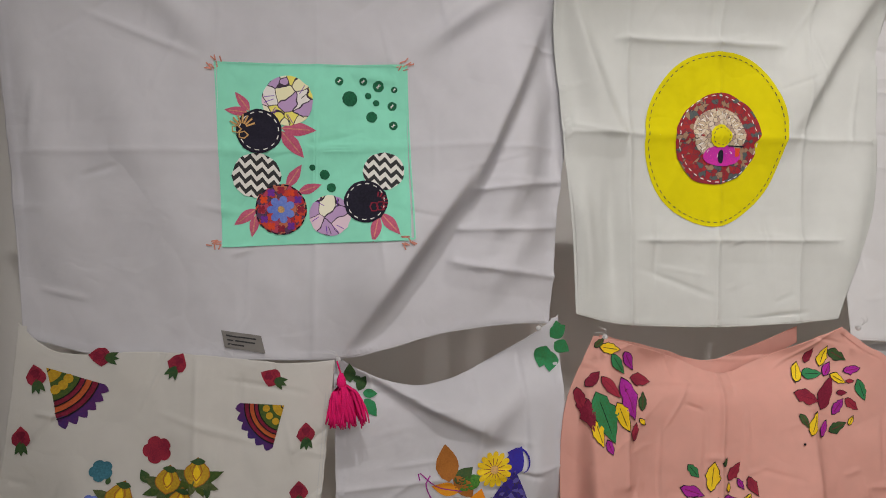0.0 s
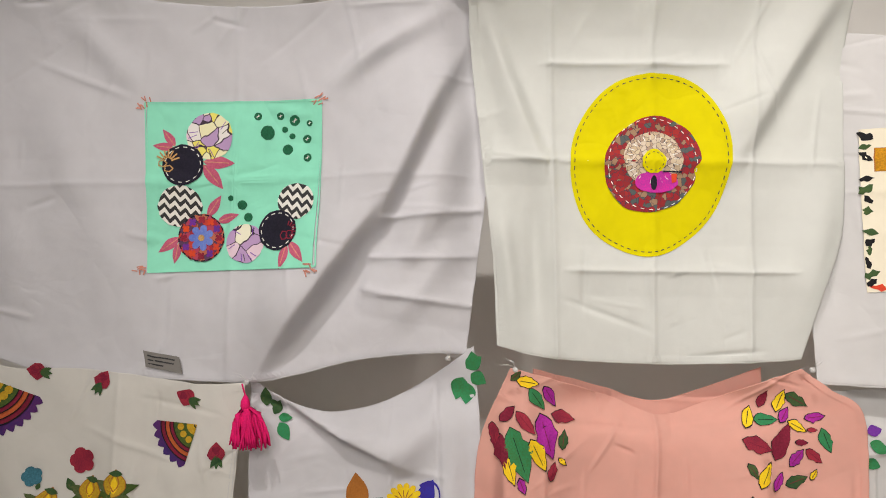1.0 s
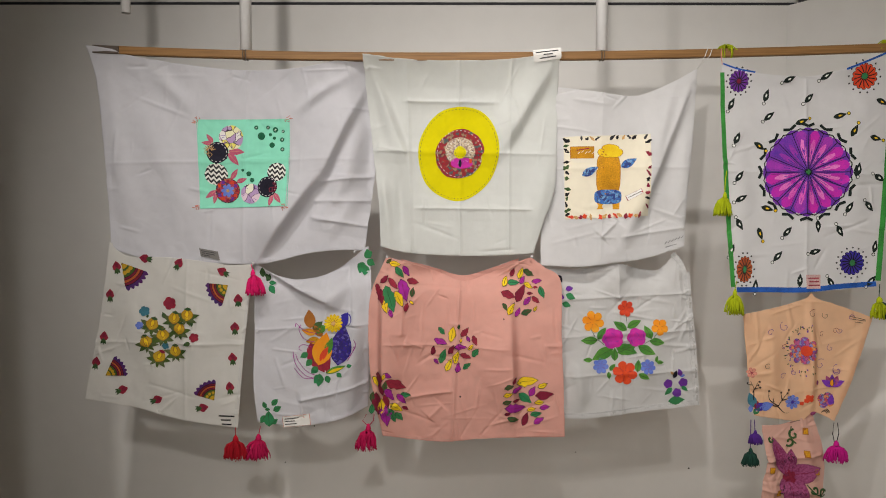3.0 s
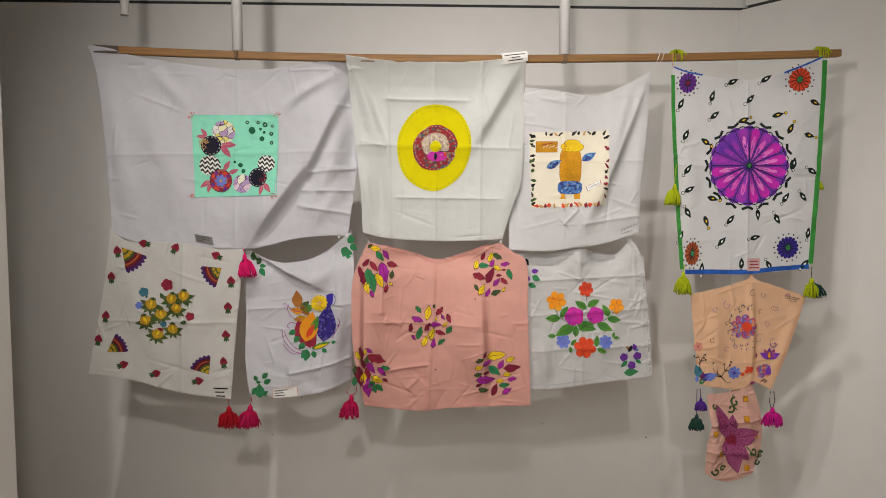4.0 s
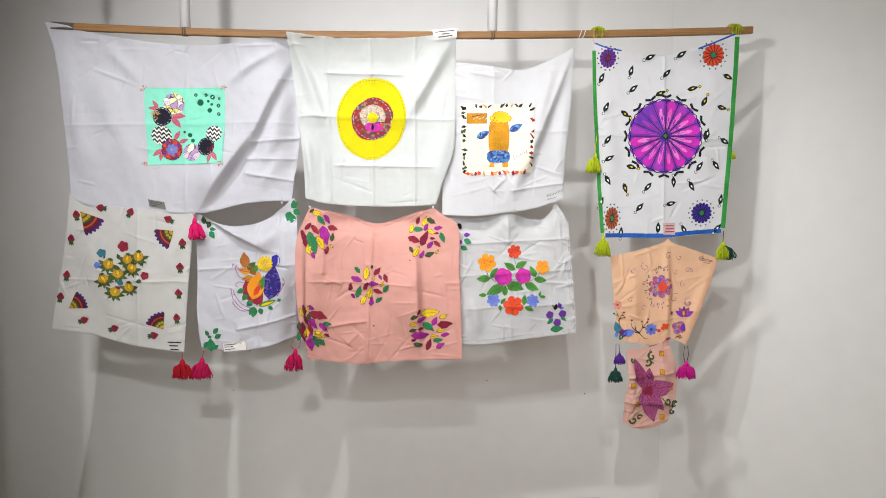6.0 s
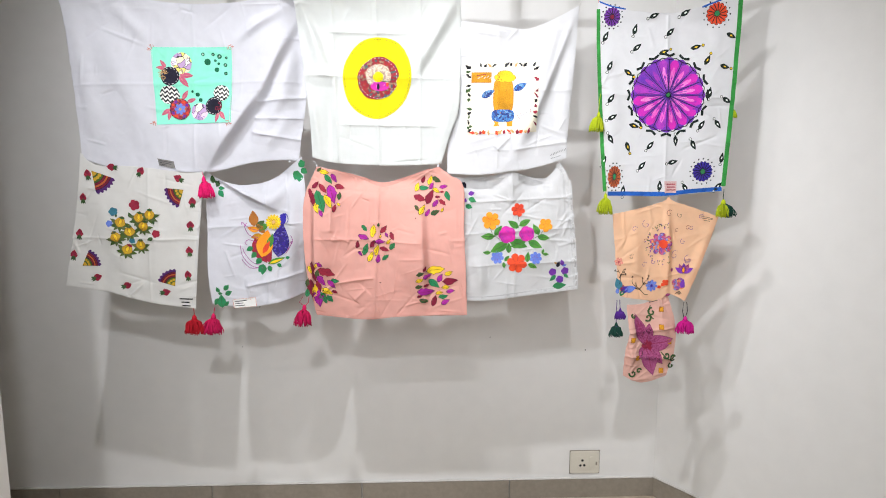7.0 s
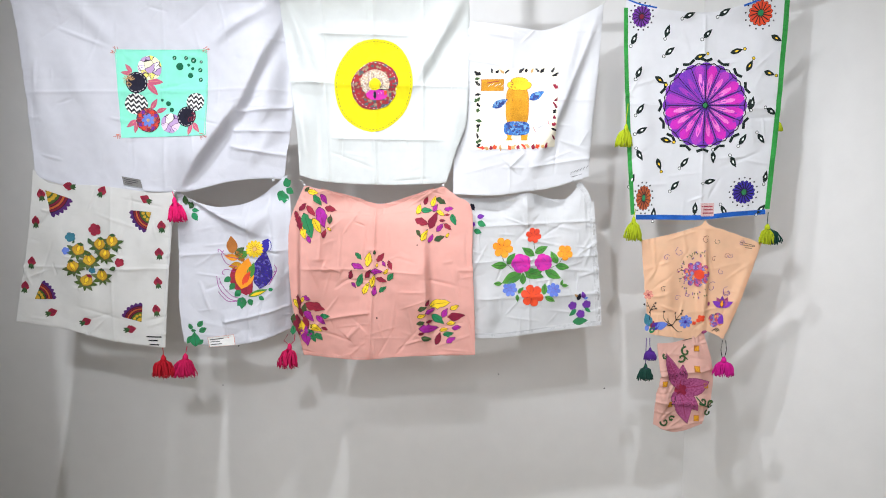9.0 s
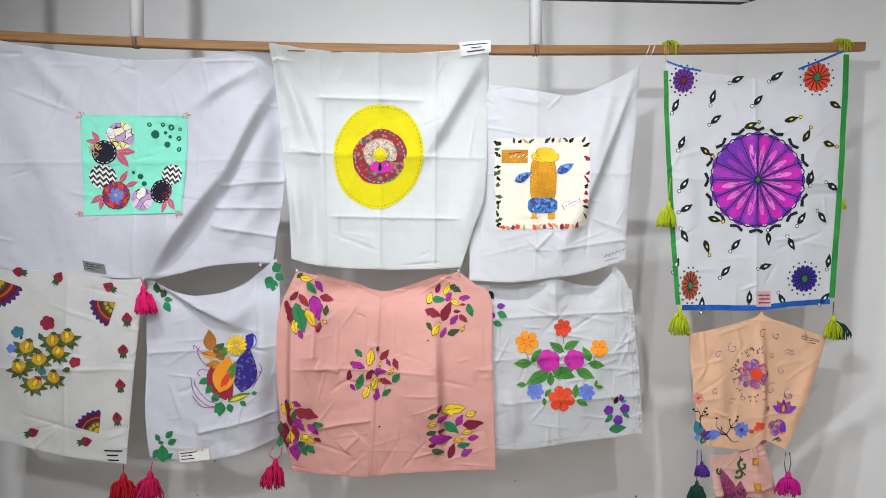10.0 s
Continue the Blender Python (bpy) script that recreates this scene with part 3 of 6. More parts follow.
LILAC = paint("lilac_dye", (0.44, 0.04, 0.42), second=(0.17, 0.03, 0.33), scale=75)
EYEBLACK = paint("greenish_black_paint", (0.012, 0.022, 0.018))
PURPLE = paint("purple_paint", (0.19, 0.03, 0.32), second=(0.11, 0.03, 0.26))
VIOLET = paint("violet_paint", (0.10, 0.03, 0.33), second=(0.24, 0.04, 0.42))
INDIGO = paint("indigo_paint", (0.03, 0.03, 0.36), second=(0.05, 0.02, 0.22))
BLUE = paint("blue_paint", (0.09, 0.16, 0.55), second=(0.16, 0.24, 0.62))
ROYAL = paint("royal_blue_ribbon", (0.015, 0.12, 0.50))
OLIVE = paint("olive_paint", (0.08, 0.12, 0.02), second=(0.03, 0.07, 0.02))
SAGE = paint("grey_green_paint", (0.13, 0.16, 0.06), second=(0.05, 0.08, 0.03))
OCHRE = paint("ochre_paint", (0.58, 0.38, 0.03), second=(0.42, 0.22, 0.02))
DUSK = paint("dark_violet_paint", (0.045, 0.02, 0.13), second=(0.10, 0.02, 0.12))
RUST = paint("rust_paint", (0.50, 0.12, 0.03), second=(0.40, 0.06, 0.03))
TEAL = paint("teal_paint", (0.05, 0.22, 0.30))
YELLOW = paint("yellow_paint", (0.85, 0.62, 0.03), second=(0.78, 0.45, 0.02))
LEMON = material("lemon_yellow_cotton", (0.64, 0.555, 0.008), 0.9, 0.07, 10.0, 0.25, 1500, rumple=0.4)
ORANGE = paint("orange_paint", (0.88, 0.24, 0.015), second=(0.8, 0.36, 0.03))
AMBER = paint("amber_cotton", (0.76, 0.34, 0.02), 0.2)
VERMILION = paint("vermilion_paint", (0.78, 0.08, 0.02), second=(0.6, 0.05, 0.03))
CORAL = paint("coral_print", (0.82, 0.33, 0.25))
BROWN = paint("brown_paint", (0.30, 0.10, 0.02), second=(0.42, 0.15, 0.03))
GOLD = paint("gold_thread", (0.72, 0.42, 0.17))
WHITE = paint("white_thread", (0.82, 0.82, 0.80), 0.05, (0.74, 0.74, 0.72))
PAPER = material("white_paper", (0.80, 0.79, 0.76), 0.7, 0.04, 20.0)
GREYCARD = material("grey_card", (0.20, 0.19, 0.18), 0.7, 0.08, 20.0)
INK = paint("grey_ink", (0.06, 0.06, 0.065), 0.2)
EMERALD = paint("bright_green_ribbon", (0.035, 0.32, 0.06), 0.25)
LIMEYARN = material("lime_yarn", (0.40, 0.47, 0.015), 0.9, 0.3, 80.0)
CRIMSON = material("crimson_yarn", (0.54, 0.009, 0.085), 0.9, 0.3, 80.0)
REDYARN = material("red_yarn", (0.46, 0.008, 0.02), 0.9, 0.3, 80.0)
HOTPINK = material("hot_pink_yarn", (0.78, 0.012, 0.15), 0.9, 0.3, 80.0)
PINEYARN = material("dark_green_yarn", (0.01, 0.055, 0.04), 0.9, 0.3, 80.0)
PURPLEYARN = material("purple_yarn", (0.08, 0.02, 0.22), 0.9, 0.3, 80.0)
FUCHSIA = material("fuchsia_yarn", (0.58, 0.01, 0.24), 0.9, 0.3, 80.0)
PLUM = paint("plum_paint", (0.17, 0.014, 0.065), second=(0.42, 0.10, 0.24), scale=32)


def print_cloth(name, colours, scale, distort=1.2):
    """A printed cotton: irregular blots of several colours with fine dark lines."""
    m = bpy.data.materials.new(name)
    m.use_nodes = True
    n, l = m.node_tree.nodes, m.node_tree.links
    b = n["Principled BSDF"]
    b.inputs["Roughness"].default_value = 0.9
    tc, nz, add = n.new("ShaderNodeTexCoord"), n.new("ShaderNodeTexNoise"), n.new("ShaderNodeVectorMath")
    nz.inputs["Scale"].default_value = scale * 0.6
    add.operation = "MULTIPLY_ADD"
    add.inputs[1].default_value = (distort / scale,) * 3
    l.new(tc.outputs["Object"], nz.inputs["Vector"])
    l.new(nz.outputs["Color"], add.inputs[0])
    l.new(tc.outputs["Object"], add.inputs[2])
    vo, ve = n.new("ShaderNodeTexVoronoi"), n.new("ShaderNodeTexVoronoi")
    ve.feature = "DISTANCE_TO_EDGE"
    for v in (vo, ve):
        v.inputs["Scale"].default_value = scale
        l.new(add.outputs[0], v.inputs["Vector"])
    ramp = n.new("ShaderNodeValToRGB")
    ramp.color_ramp.interpolation = "CONSTANT"
    while len(ramp.color_ramp.elements) < len(colours):
        ramp.color_ramp.elements.new(0.5)
    for i, c in enumerate(colours):
        ramp.color_ramp.elements[i].position = i / len(colours)
        ramp.color_ramp.elements[i].color = (*c, 1)
    sep = n.new("ShaderNodeSeparateColor")
    l.new(vo.outputs["Color"], sep.inputs[0])
    l.new(sep.outputs[0], ramp.inputs[0])
    lines = n.new("ShaderNodeMath")
    lines.operation = "LESS_THAN"
    lines.inputs[1].default_value = 0.03
    l.new(ve.outputs["Distance"], lines.inputs[0])
    mix = n.new("ShaderNodeMix")
    mix.data_type = "RGBA"
    mix.inputs[7].default_value = (0.05, 0.03, 0.05, 1)
    l.new(lines.outputs[0], mix.inputs[0])
    l.new(ramp.outputs[0], mix.inputs[6])
    l.new(mix.outputs[2], b.inputs["Base Color"])
    return m


def zigzag_cloth(name, pitch, slant):
    m = bpy.data.materials.new(name)
    m.use_nodes = True
    n, l = m.node_tree.nodes, m.node_tree.links
    b = n["Principled BSDF"]
    b.inputs["Roughness"].default_value = 0.9

    def calc(op, a, c):
        k = n.new("ShaderNodeMath")
        k.operation = op
        for i, v in enumerate((a, c)):
            if isinstance(v, (int, float)):
                k.inputs[i].default_value = v
            elif v is not None:
                l.new(v, k.inputs[i])
        return k.outputs[0]

    tc, sx = n.new("ShaderNodeTexCoord"), n.new("ShaderNodeSeparateXYZ")
    l.new(tc.outputs["Object"], sx.inputs[0])
    x, z = sx.outputs[0], sx.outputs[2]
    z = calc("ADD", z, calc("MULTIPLY", x, slant))
    tri = calc("PINGPONG", x, pitch * 0.55)
    v = calc("FRACT", calc("MULTIPLY", calc("ADD", z, calc("MULTIPLY", tri, 1.1)), 1 / pitch), None)
    on = calc("GREATER_THAN", v, 0.5)
    mix = n.new("ShaderNodeMix")
    mix.data_type = "RGBA"
    mix.inputs[6].default_value, mix.inputs[7].default_value = (0.03, 0.03, 0.032, 1), (0.75, 0.74, 0.7, 1)
    l.new(on, mix.inputs[0])
    l.new(mix.outputs[2], b.inputs["Base Color"])
    return m


BLOSSOM = print_cloth("yellow_lilac_floral_print", [(0.80, 0.77, 0.50), (0.78, 0.75, 0.72), (0.46, 0.30, 0.52), (0.80, 0.72, 0.16), (0.72, 0.55, 0.64), (0.80, 0.78, 0.62)], 48)
KALAM = print_cloth("red_floral_print", [(0.42, 0.02, 0.03), (0.55, 0.05, 0.03), (0.10, 0.04, 0.10), (0.45, 0.05, 0.10), (0.50, 0.14, 0.08)], 110)
MAROON = print_cloth("maroon_block_print", [(0.30, 0.012, 0.02), (0.34, 0.02, 0.02), (0.26, 0.015, 0.02), (0.07, 0.09, 0.09), (0.30, 0.18, 0.11)], 150)
BEIGE = print_cloth("beige_block_print", [(0.50, 0.38, 0.26), (0.56, 0.45, 0.32), (0.38, 0.26, 0.2), (0.6, 0.5, 0.4)], 150)
BLUEPRINT = print_cloth("blue_leaf_print", [(0.03, 0.13, 0.42), (0.05, 0.20, 0.5), (0.02, 0.05, 0.22), (0.14, 0.32, 0.58)], 150)
DOTTED = print_cloth("indigo_dotted_print", [(0.02, 0.012, 0.20), (0.03, 0.012, 0.25), (0.02, 0.01, 0.16), (0.10, 0.08, 0.36)], 160)
MULTI = print_cloth("mixed_flower_print", [(0.5, 0.06, 0.12), (0.2, 0.08, 0.35), (0.75, 0.25, 0.1), (0.25, 0.25, 0.5), (0.5, 0.1, 0.25)], 150)
ZIGZAG = zigzag_cloth("black_white_zigzag_print", 0.0125, 0.25)

random.seed(11)


def circle(rx, rz=None, n=28, rough=0.0, turn=0.0):
    rz = rz or rx
    out = []
    for i in range(n):
        a = 2 * math.pi * i / n
        k = 1 + random.uniform(-rough, rough)
        x, z = rx * k * math.cos(a), rz * k * math.sin(a)
        out.append((x * math.cos(turn) - z * math.sin(turn), x * math.sin(turn) + z * math.cos(turn)))
    return out


def petals(r, n, deep=0.35, steps=8, turn=0.0, pointed=False):
    out = []
    for i in range(n * steps):
        a = 2 * math.pi * i / (n * steps)
        w = abs(math.sin(a * n / 2))
        k = 1 - deep + deep * (w if pointed else w ** 0.6)
        out.append((r * k * math.cos(a + turn), r * k * math.sin(a + turn)))
    return out


def leaf_shape(length, width, angle, n=9, jag=0.0):
    out = []
    for side in (1, -1):
        for i in range(n):
            t = i / (n - 1) if side == 1 else 1 - i / (n - 1)
            if side == -1 and i in (0, n - 1):
                continue
            w = width * 0.5 * math.sin(math.pi * t ** 0.8) * side * (1 + random.uniform(-jag, jag))
            x = (t - 0.5) * length
            out.append((x * math.cos(angle) - w * math.sin(angle), x * math.sin(angle) + w * math.cos(angle)))
    return out


def quad(corners, n=10):
    cx, cz = sum(c[0] for c in corners) / 4, sum(c[1] for c in corners) / 4
    out = []
    for i in range(4):
        a, b = corners[i], corners[(i + 1) % 4]
        out += [(a[0] + (b[0] - a[0]) * k / n - cx, a[1] + (b[1] - a[1]) * k / n - cz) for k in range(n)]
    return (cx, cz), out


def leaf(cloth, mat, base, tip, ratio=0.45, edge=0.0, off=0.0016, vein=None, name="leaf", jag=0.04):
    """A leaf from its base to its tip; vein: the material of its middle line."""
    dx, dz = tip[0] - base[0], tip[1] - base[1]
    ll, ang = math.hypot(dx, dz), math.atan2(tip[1] - base[1], tip[0] - base[0])
    mid = ((base[0] + tip[0]) / 2, (base[1] + tip[1]) / 2)
    ob = cloth.blob(name, [mat, BLACK], mid, leaf_shape(ll, ll * ratio, ang, jag=jag), off, edge=edge)
    if vein:
        cloth.stroke("vein", vein, [base, (base[0] + dx * 0.8, base[1] + dz * 0.8)], 0.0014, off + 0.0011, parent=ob)
    return ob


def disc(cloth, mat, centre, r, rz=None, name="disc", off=0.0016, edge=0.0, rough=0.02, edge_mat=None, label=""):
    return cloth.blob(name, [mat, edge_mat or BLACK], centre, circle(r, rz, 30, rough), off, edge=edge, label=label)


def dashes(cloth, mat, centre, rx, rz, count, width=0.0012, off=0.003, fill=0.55, start=0.0, parent=None):
    """A ring of running stitches."""
    for i in range(count):
        a0, a1 = start + 2 * math.pi * i / count, start + 2 * math.pi * (i + fill) / count
        pts = [(centre[0] + rx * math.cos(a), centre[1] + rz * math.sin(a)) for a in (a0, (a0 + a1) / 2, a1)]
        cloth.stroke("stitch", mat, pts, width, off, parent=parent)


def flower(cloth, mat, centre, r, n, core=None, name="flower", off=0.0016, deep=0.35, edge=0.0, turn=0.3, edge_mat=None):
    ob = cloth.blob(name, [mat, edge_mat or BLACK], centre, petals(r, n, deep, turn=turn), off, edge=edge)
    for i in range(n):
        a = turn + 2 * math.pi * (i + 0.0) / n
        cloth.stroke("petal_line", WINE, [(centre[0] + 0.2 * r * math.cos(a), centre[1] + 0.2 * r * math.sin(a)), (centre[0] + 0.62 * r * math.cos(a), centre[1] + 0.62 * r * math.sin(a))], 0.0008, off + 0.0012, parent=ob)
    if core:
        cloth.blob("flower_centre", core, centre, circle(r * 0.22, None, 12, 0.1), off + 0.0012, parent=ob)
    return ob


def tag(cloth, corners, lines, mat=None, ink=None, off=0.004, name="paper_tag", frame_mat=None):
    """A small label with lines of writing as plain bars."""
    centre, shape = quad(corners, 4)
    ob = cloth.blob(name, [mat or PAPER, frame_mat or PAPER], centre, shape, off, 2, edge=0.0016 if frame_mat else 0)
    a, b, c, d = [Vector(k) for k in corners]
    for k, (s, e) in enumerate(lines):
        v = (k + 1) / (len(lines) + 1)
        left, right = a.lerp(d, v), b.lerp(c, v)
        cloth.stroke("writing_bar", ink or INK, [tuple(left.lerp(right, s)), tuple(left.lerp(right, e))], (a - d).length * 0.085, off + 0.0015, parent=ob)
    return ob


def curl(cloth, mat, start, size, angle, width=0.0014, turns=1.2, flip=1):
    pts = []
    for i in range(14):
        t = i / 13
        a = angle + flip * t * turns * 2 * math.pi * 0.8
        r = size * (1 - t * 0.75)
        pts.append((start[0] + size * math.cos(angle) * 0 + r * math.cos(a), start[1] + r * math.sin(a)))
    return cloth.stroke("swirl", mat, pts, width)


# mint patch with stitched flowers
pc = patch_cloth
pc.blob("patch", MINT, *quad([(-1.757, 1.721), (-1.524, 1.725), (-1.526, 1.502), (-1.754, 1.496)], 56), off=0.0014, rings=18, label="mint green square patch")
for a, b in (((-1.759, 1.722), (-1.524, 1.723)), ((-1.524, 1.723), (-1.522, 1.504)), ((-1.522, 1.504), (-1.752, 1.497)), ((-1.752, 1.497), (-1.759, 1.722))):
    pc.stroke("seam", MINT, [a, b], 0.002, 0.0034)
for base, tip in (((-1.719, 1.664), (-1.736, 1.687)), ((-1.721, 1.662), (-1.749, 1.665)), ((-1.681, 1.643), (-1.638, 1.640)), ((-1.681, 1.639), (-1.654, 1.606)), ((-1.676, 1.570), (-1.657, 1.598)), ((-1.662, 1.563), (-1.633, 1.573)),
                  ((-1.713, 1.543), (-1.740, 1.523)), ((-1.714, 1.535), (-1.719, 1.508)), ((-1.564, 1.532), (-1.572, 1.500)), ((-1.561, 1.536), (-1.539, 1.509))):
    leaf(pc, ROSEPINK, base, tip, 0.4, 0.0, 0.003, CORAL, "stitched_leaf")
for c, r, mat, lab in (((-1.673, 1.677), 0.031, BLOSSOM, "yellow and lilac floral circle"), ((-1.708, 1.639), 0.0275, NAVY, "black stitched circle"), ((-1.712, 1.584), 0.0295, ZIGZAG, "black and white zigzag circle"),
                       ((-1.556, 1.589), 0.0255, ZIGZAG, "black and white zigzag circle"), ((-1.623, 1.534), 0.0255, BLOSSOM, "yellow and lilac floral circle"), ((-1.579, 1.551), 0.0265, NAVY, "black stitched circle"),
                       ((-1.683, 1.542), 0.0315, KALAM, "red floral circle with a blue flower")):
    off = 0.0058 if mat in (KALAM, NAVY) else 0.0046
    d = disc(pc, mat, c, r, r * (0.94 if mat is ZIGZAG else 1), "stitched_circle", off, rough=0.025, label=lab)
    if mat is NAVY:
        dashes(pc, WHITE, c, r * 0.86, r * 0.86, 14, 0.0011, off + 0.0012, 0.5, parent=d)
    if mat is KALAM:
        dashes(pc, NAVY, c, r * 0.97, r * 0.97, 20, 0.0018, off + 0.0012, 0.6, parent=d)
        pc.blob("blue_flower", [BLUE], c, petals(r * 0.55, 7, 0.4), off + 0.0014, parent=d)
        pc.blob("flower_centre", [GOLD], c, circle(r * 0.14, None, 10), off + 0.0026, parent=d)
        for k in range(12):
            a = k * math.pi / 6
            pc.blob("petal", [(RED, PURPLE, VERMILION)[k % 3]], (c[0] + r * 0.76 * math.cos(a), c[1] + r * 0.76 * math.sin(a)), petals(r * 0.17, 4, 0.5), off + 0.0014, parent=d)
    if mat is BLOSSOM:
        for k in range(9):
            a = random.uniform(0, 6.28)
            p = (c[0] + r * 0.55 * math.cos(a), c[1] + r * 0.55 * math.sin(a))
            pc.stroke("fold_line", VIOLET if k % 3 else INK, [p, (p[0] + r * 0.4 * math.cos(a + 0.5), p[1] + r * 0.4 * math.sin(a + 0.5))], 0.0009, off + 0.0012, parent=d)
gold = (-1.728, 1.643)
for k in range(7):
    a = radians(20 + 22 * k)
    pc.stroke("gold_stitch", GOLD, [(gold[0] + 0.005 * math.cos(a), gold[1] + 0.005 * math.sin(a)), (gold[0] + 0.0165 * math.cos(a), gold[1] + 0.0165 * math.sin(a))], 0.0021, 0.0074)
for q in ((-1.735, 1.641), (-1.727, 1.634)):
    pc.stroke("gold_stitch", GOLD, [(q[0] + 0.006 * math.cos(a), q[1] + 0.0045 * math.sin(a)) for a in [k * 0.7 for k in range(10)]], 0.0016, 0.0074)
for q in ((-1.569, 1.544), (-1.561, 1.545)):
    pc.stroke("red_stitch", RED, [(q[0] + 0.005 * math.cos(a), q[1] + 0.006 * math.sin(a)) for a in [k * 0.7 for k in range(10)]], 0.0014, 0.0074)
for k in range(7):
    a = radians(-50 + 22 * k)
    q = (-1.565, 1.550)
    pc.stroke("red_stitch", RED, [(q[0] + 0.007 * math.cos(a), q[1] + 0.007 * math.sin(a)), (q[0] + 0.013 * math.cos(a), q[1] + 0.013 * math.sin(a))], 0.0016, 0.0074)
for c, r, crossed in (((-1.609, 1.703), 18, 1), ((-1.579, 1.703), 17, 1), ((-1.560, 1.697), 24, 1), ((-1.540, 1.693), 14, 1), ((-1.596, 1.681), 33, 0), ((-1.573, 1.685), 14, 0), ((-1.563, 1.676), 14, 0), ((-1.543, 1.672), 20, 1), ((-1.569, 1.658), 24, 0),
                      ((-1.542, 1.647), 19, 1), ((-1.644, 1.594), 13, 0), ((-1.629, 1.585), 21, 0), ((-1.621, 1.569), 20, 0)):
    d = disc(pc, FELT, c, r * 0.000289, None, "felt_dot", 0.003, rough=0.05)
    if crossed:
        s = r * 0.00013
        pc.stroke("stitch", WHITE, [(c[0] - s, c[1] - s * 0.4), (c[0] + s, c[1] + s * 0.4)], 0.0008, 0.0042, parent=d)
        pc.stroke("stitch", WHITE, [(c[0] - s * 0.3, c[1] - s), (c[0] + s * 0.3, c[1] + s)], 0.0008, 0.0042, parent=d)
for c, sx, sz in (((-1.527, 1.723), 1, 1), ((-1.761, 1.720), -1, 1), ((-1.760, 1.501), -1, -1), ((-1.531, 1.500), 1, -1)):
    for k in range(9):
        a = radians(random.uniform(-10, 100))
        p = (c[0] + sx * random.uniform(-0.010, 0.006), c[1] + sz * random.uniform(-0.008, 0.005))
        pc.stroke("coral_stitch", CORAL, [p, (p[0] + sx * 0.007 * math.cos(a), p[1] + sz * 0.007 * math.sin(a))], 0.0016, 0.004)

# yellow circle
cc = circle_cloth
def egg(rx, rz, n=120):
    """An uneven hand-cut round: fuller at the upper right, flatter at the lower right."""
    out = []
    for k in range(n):
        a = 2 * math.pi * k / n
        d = math.degrees(a)
        d = d - 360 if d > 180 else d
        f = 1 + 0.075 * math.exp(-((d - 48) / 26) ** 2) - 0.05 * math.exp(-((d + 45) / 34) ** 2) + 0.02 * math.exp(-((d + 140) / 30) ** 2) + 0.006 * math.sin(7 * a)
        out.append((rx * f * math.cos(a), rz * f * math.sin(a)))
    return out


yc = cc.blob("yellow_circle", LEMON, (-1.0905, 1.635), egg(0.1045, 0.121, 140), 0.0014, 16, label="bright yellow stitched circle")
rim = egg(0.0990, 0.115, 140)
for k in range(0, 140, 2):
    cc.stroke("stitch", INK, [(-1.0905 + rim[m % 140][0], 1.635 + rim[m % 140][1]) for m in (k, k + 1)], 0.0011, 0.0032, parent=yc)
ring_shape = []
for k in range(90):
    a = 2 * math.pi * k / 90
    d = math.degrees(a) - (360 if k > 45 else 0)
    f = 1 + 0.05 * math.cos(2 * a - 1.2) + 0.012 * math.sin(5 * a) + 0.008 * math.sin(11 * a) - 0.10 * math.exp(-((d + 7) / 7) ** 2)
    ring_shape.append((0.0615 * f * math.cos(a), 0.0645 * f * math.sin(a)))
cc.blob("maroon_ring", MAROON, (-1.088, 1.636), ring_shape, 0.0060, 9, label="maroon block printed ring")
cc.blob("beige_ring", BEIGE, (-1.087, 1.643), circle(0.0385, 0.036, 30, 0.02), 0.0088, 6)
cc.blob("magenta_crescent", FUSCHIA_DYE, (-1.083, 1.6125), circle(0.0285, 0.0145, 24, 0.03), 0.0112, 4)
cc.blob("orange_scrap", [VERMILION], (-1.060, 1.617), [(0.004, 0.006), (-0.004, 0.006), (-0.003, -0.006), (0.003, -0.005)], 0.0122, 2)
cc.blob("yellow_centre", LEMON, (-1.087, 1.639), circle(0.0158, None, 20, 0.05), 0.0140, 3)
dashes(cc, INK, (-1.087, 1.639), 0.0120, 0.0120, 12, 0.0009, 0.0162, 0.5)
dashes(cc, WHITE, (-1.088, 1.636), 0.0575, 0.0600, 34, 0.0010, 0.0084, 0.45)
disc(cc, NAVY, (-1.0875, 1.611), 0.0042, 0.0095, "dark_seed", 0.0140)
cc.stroke("dark_seam", NAVY, [(-1.076, 1.626), (-1.050, 1.625)], 0.0018, 0.0150)
for k in range(26):
    a = k * 2 * math.pi / 26
    c = (-1.088, 1.642)
    cc.stroke("stitch", WHITE, [(c[0] + 0.027 * math.cos(a), c[1] + 0.026 * math.sin(a)), (c[0] + 0.034 * math.cos(a), c[1] + 0.032 * math.sin(a))], 0.0010, 0.0112)
tag(cc, [(-0.909, 1.887), (-0.838, 1.894), (-0.836, 1.868), (-0.902, 1.859)], [(0.1, 0.9), (0.35, 0.7), (0.2, 0.8)], off=0.005)

# square printed panel
po = panel_cloth
SQ = material("cream_panel_cotton", (0.80, 0.74, 0.60), 0.9, 0.05, 8.0, 0.25, 1500)
po.blob("panel", SQ, *quad([(-0.819, 1.679), (-0.602, 1.684), (-0.603, 1.475), (-0.814, 1.466)], 50), off=0.0014, rings=16, label="cream square panel with a printed border")
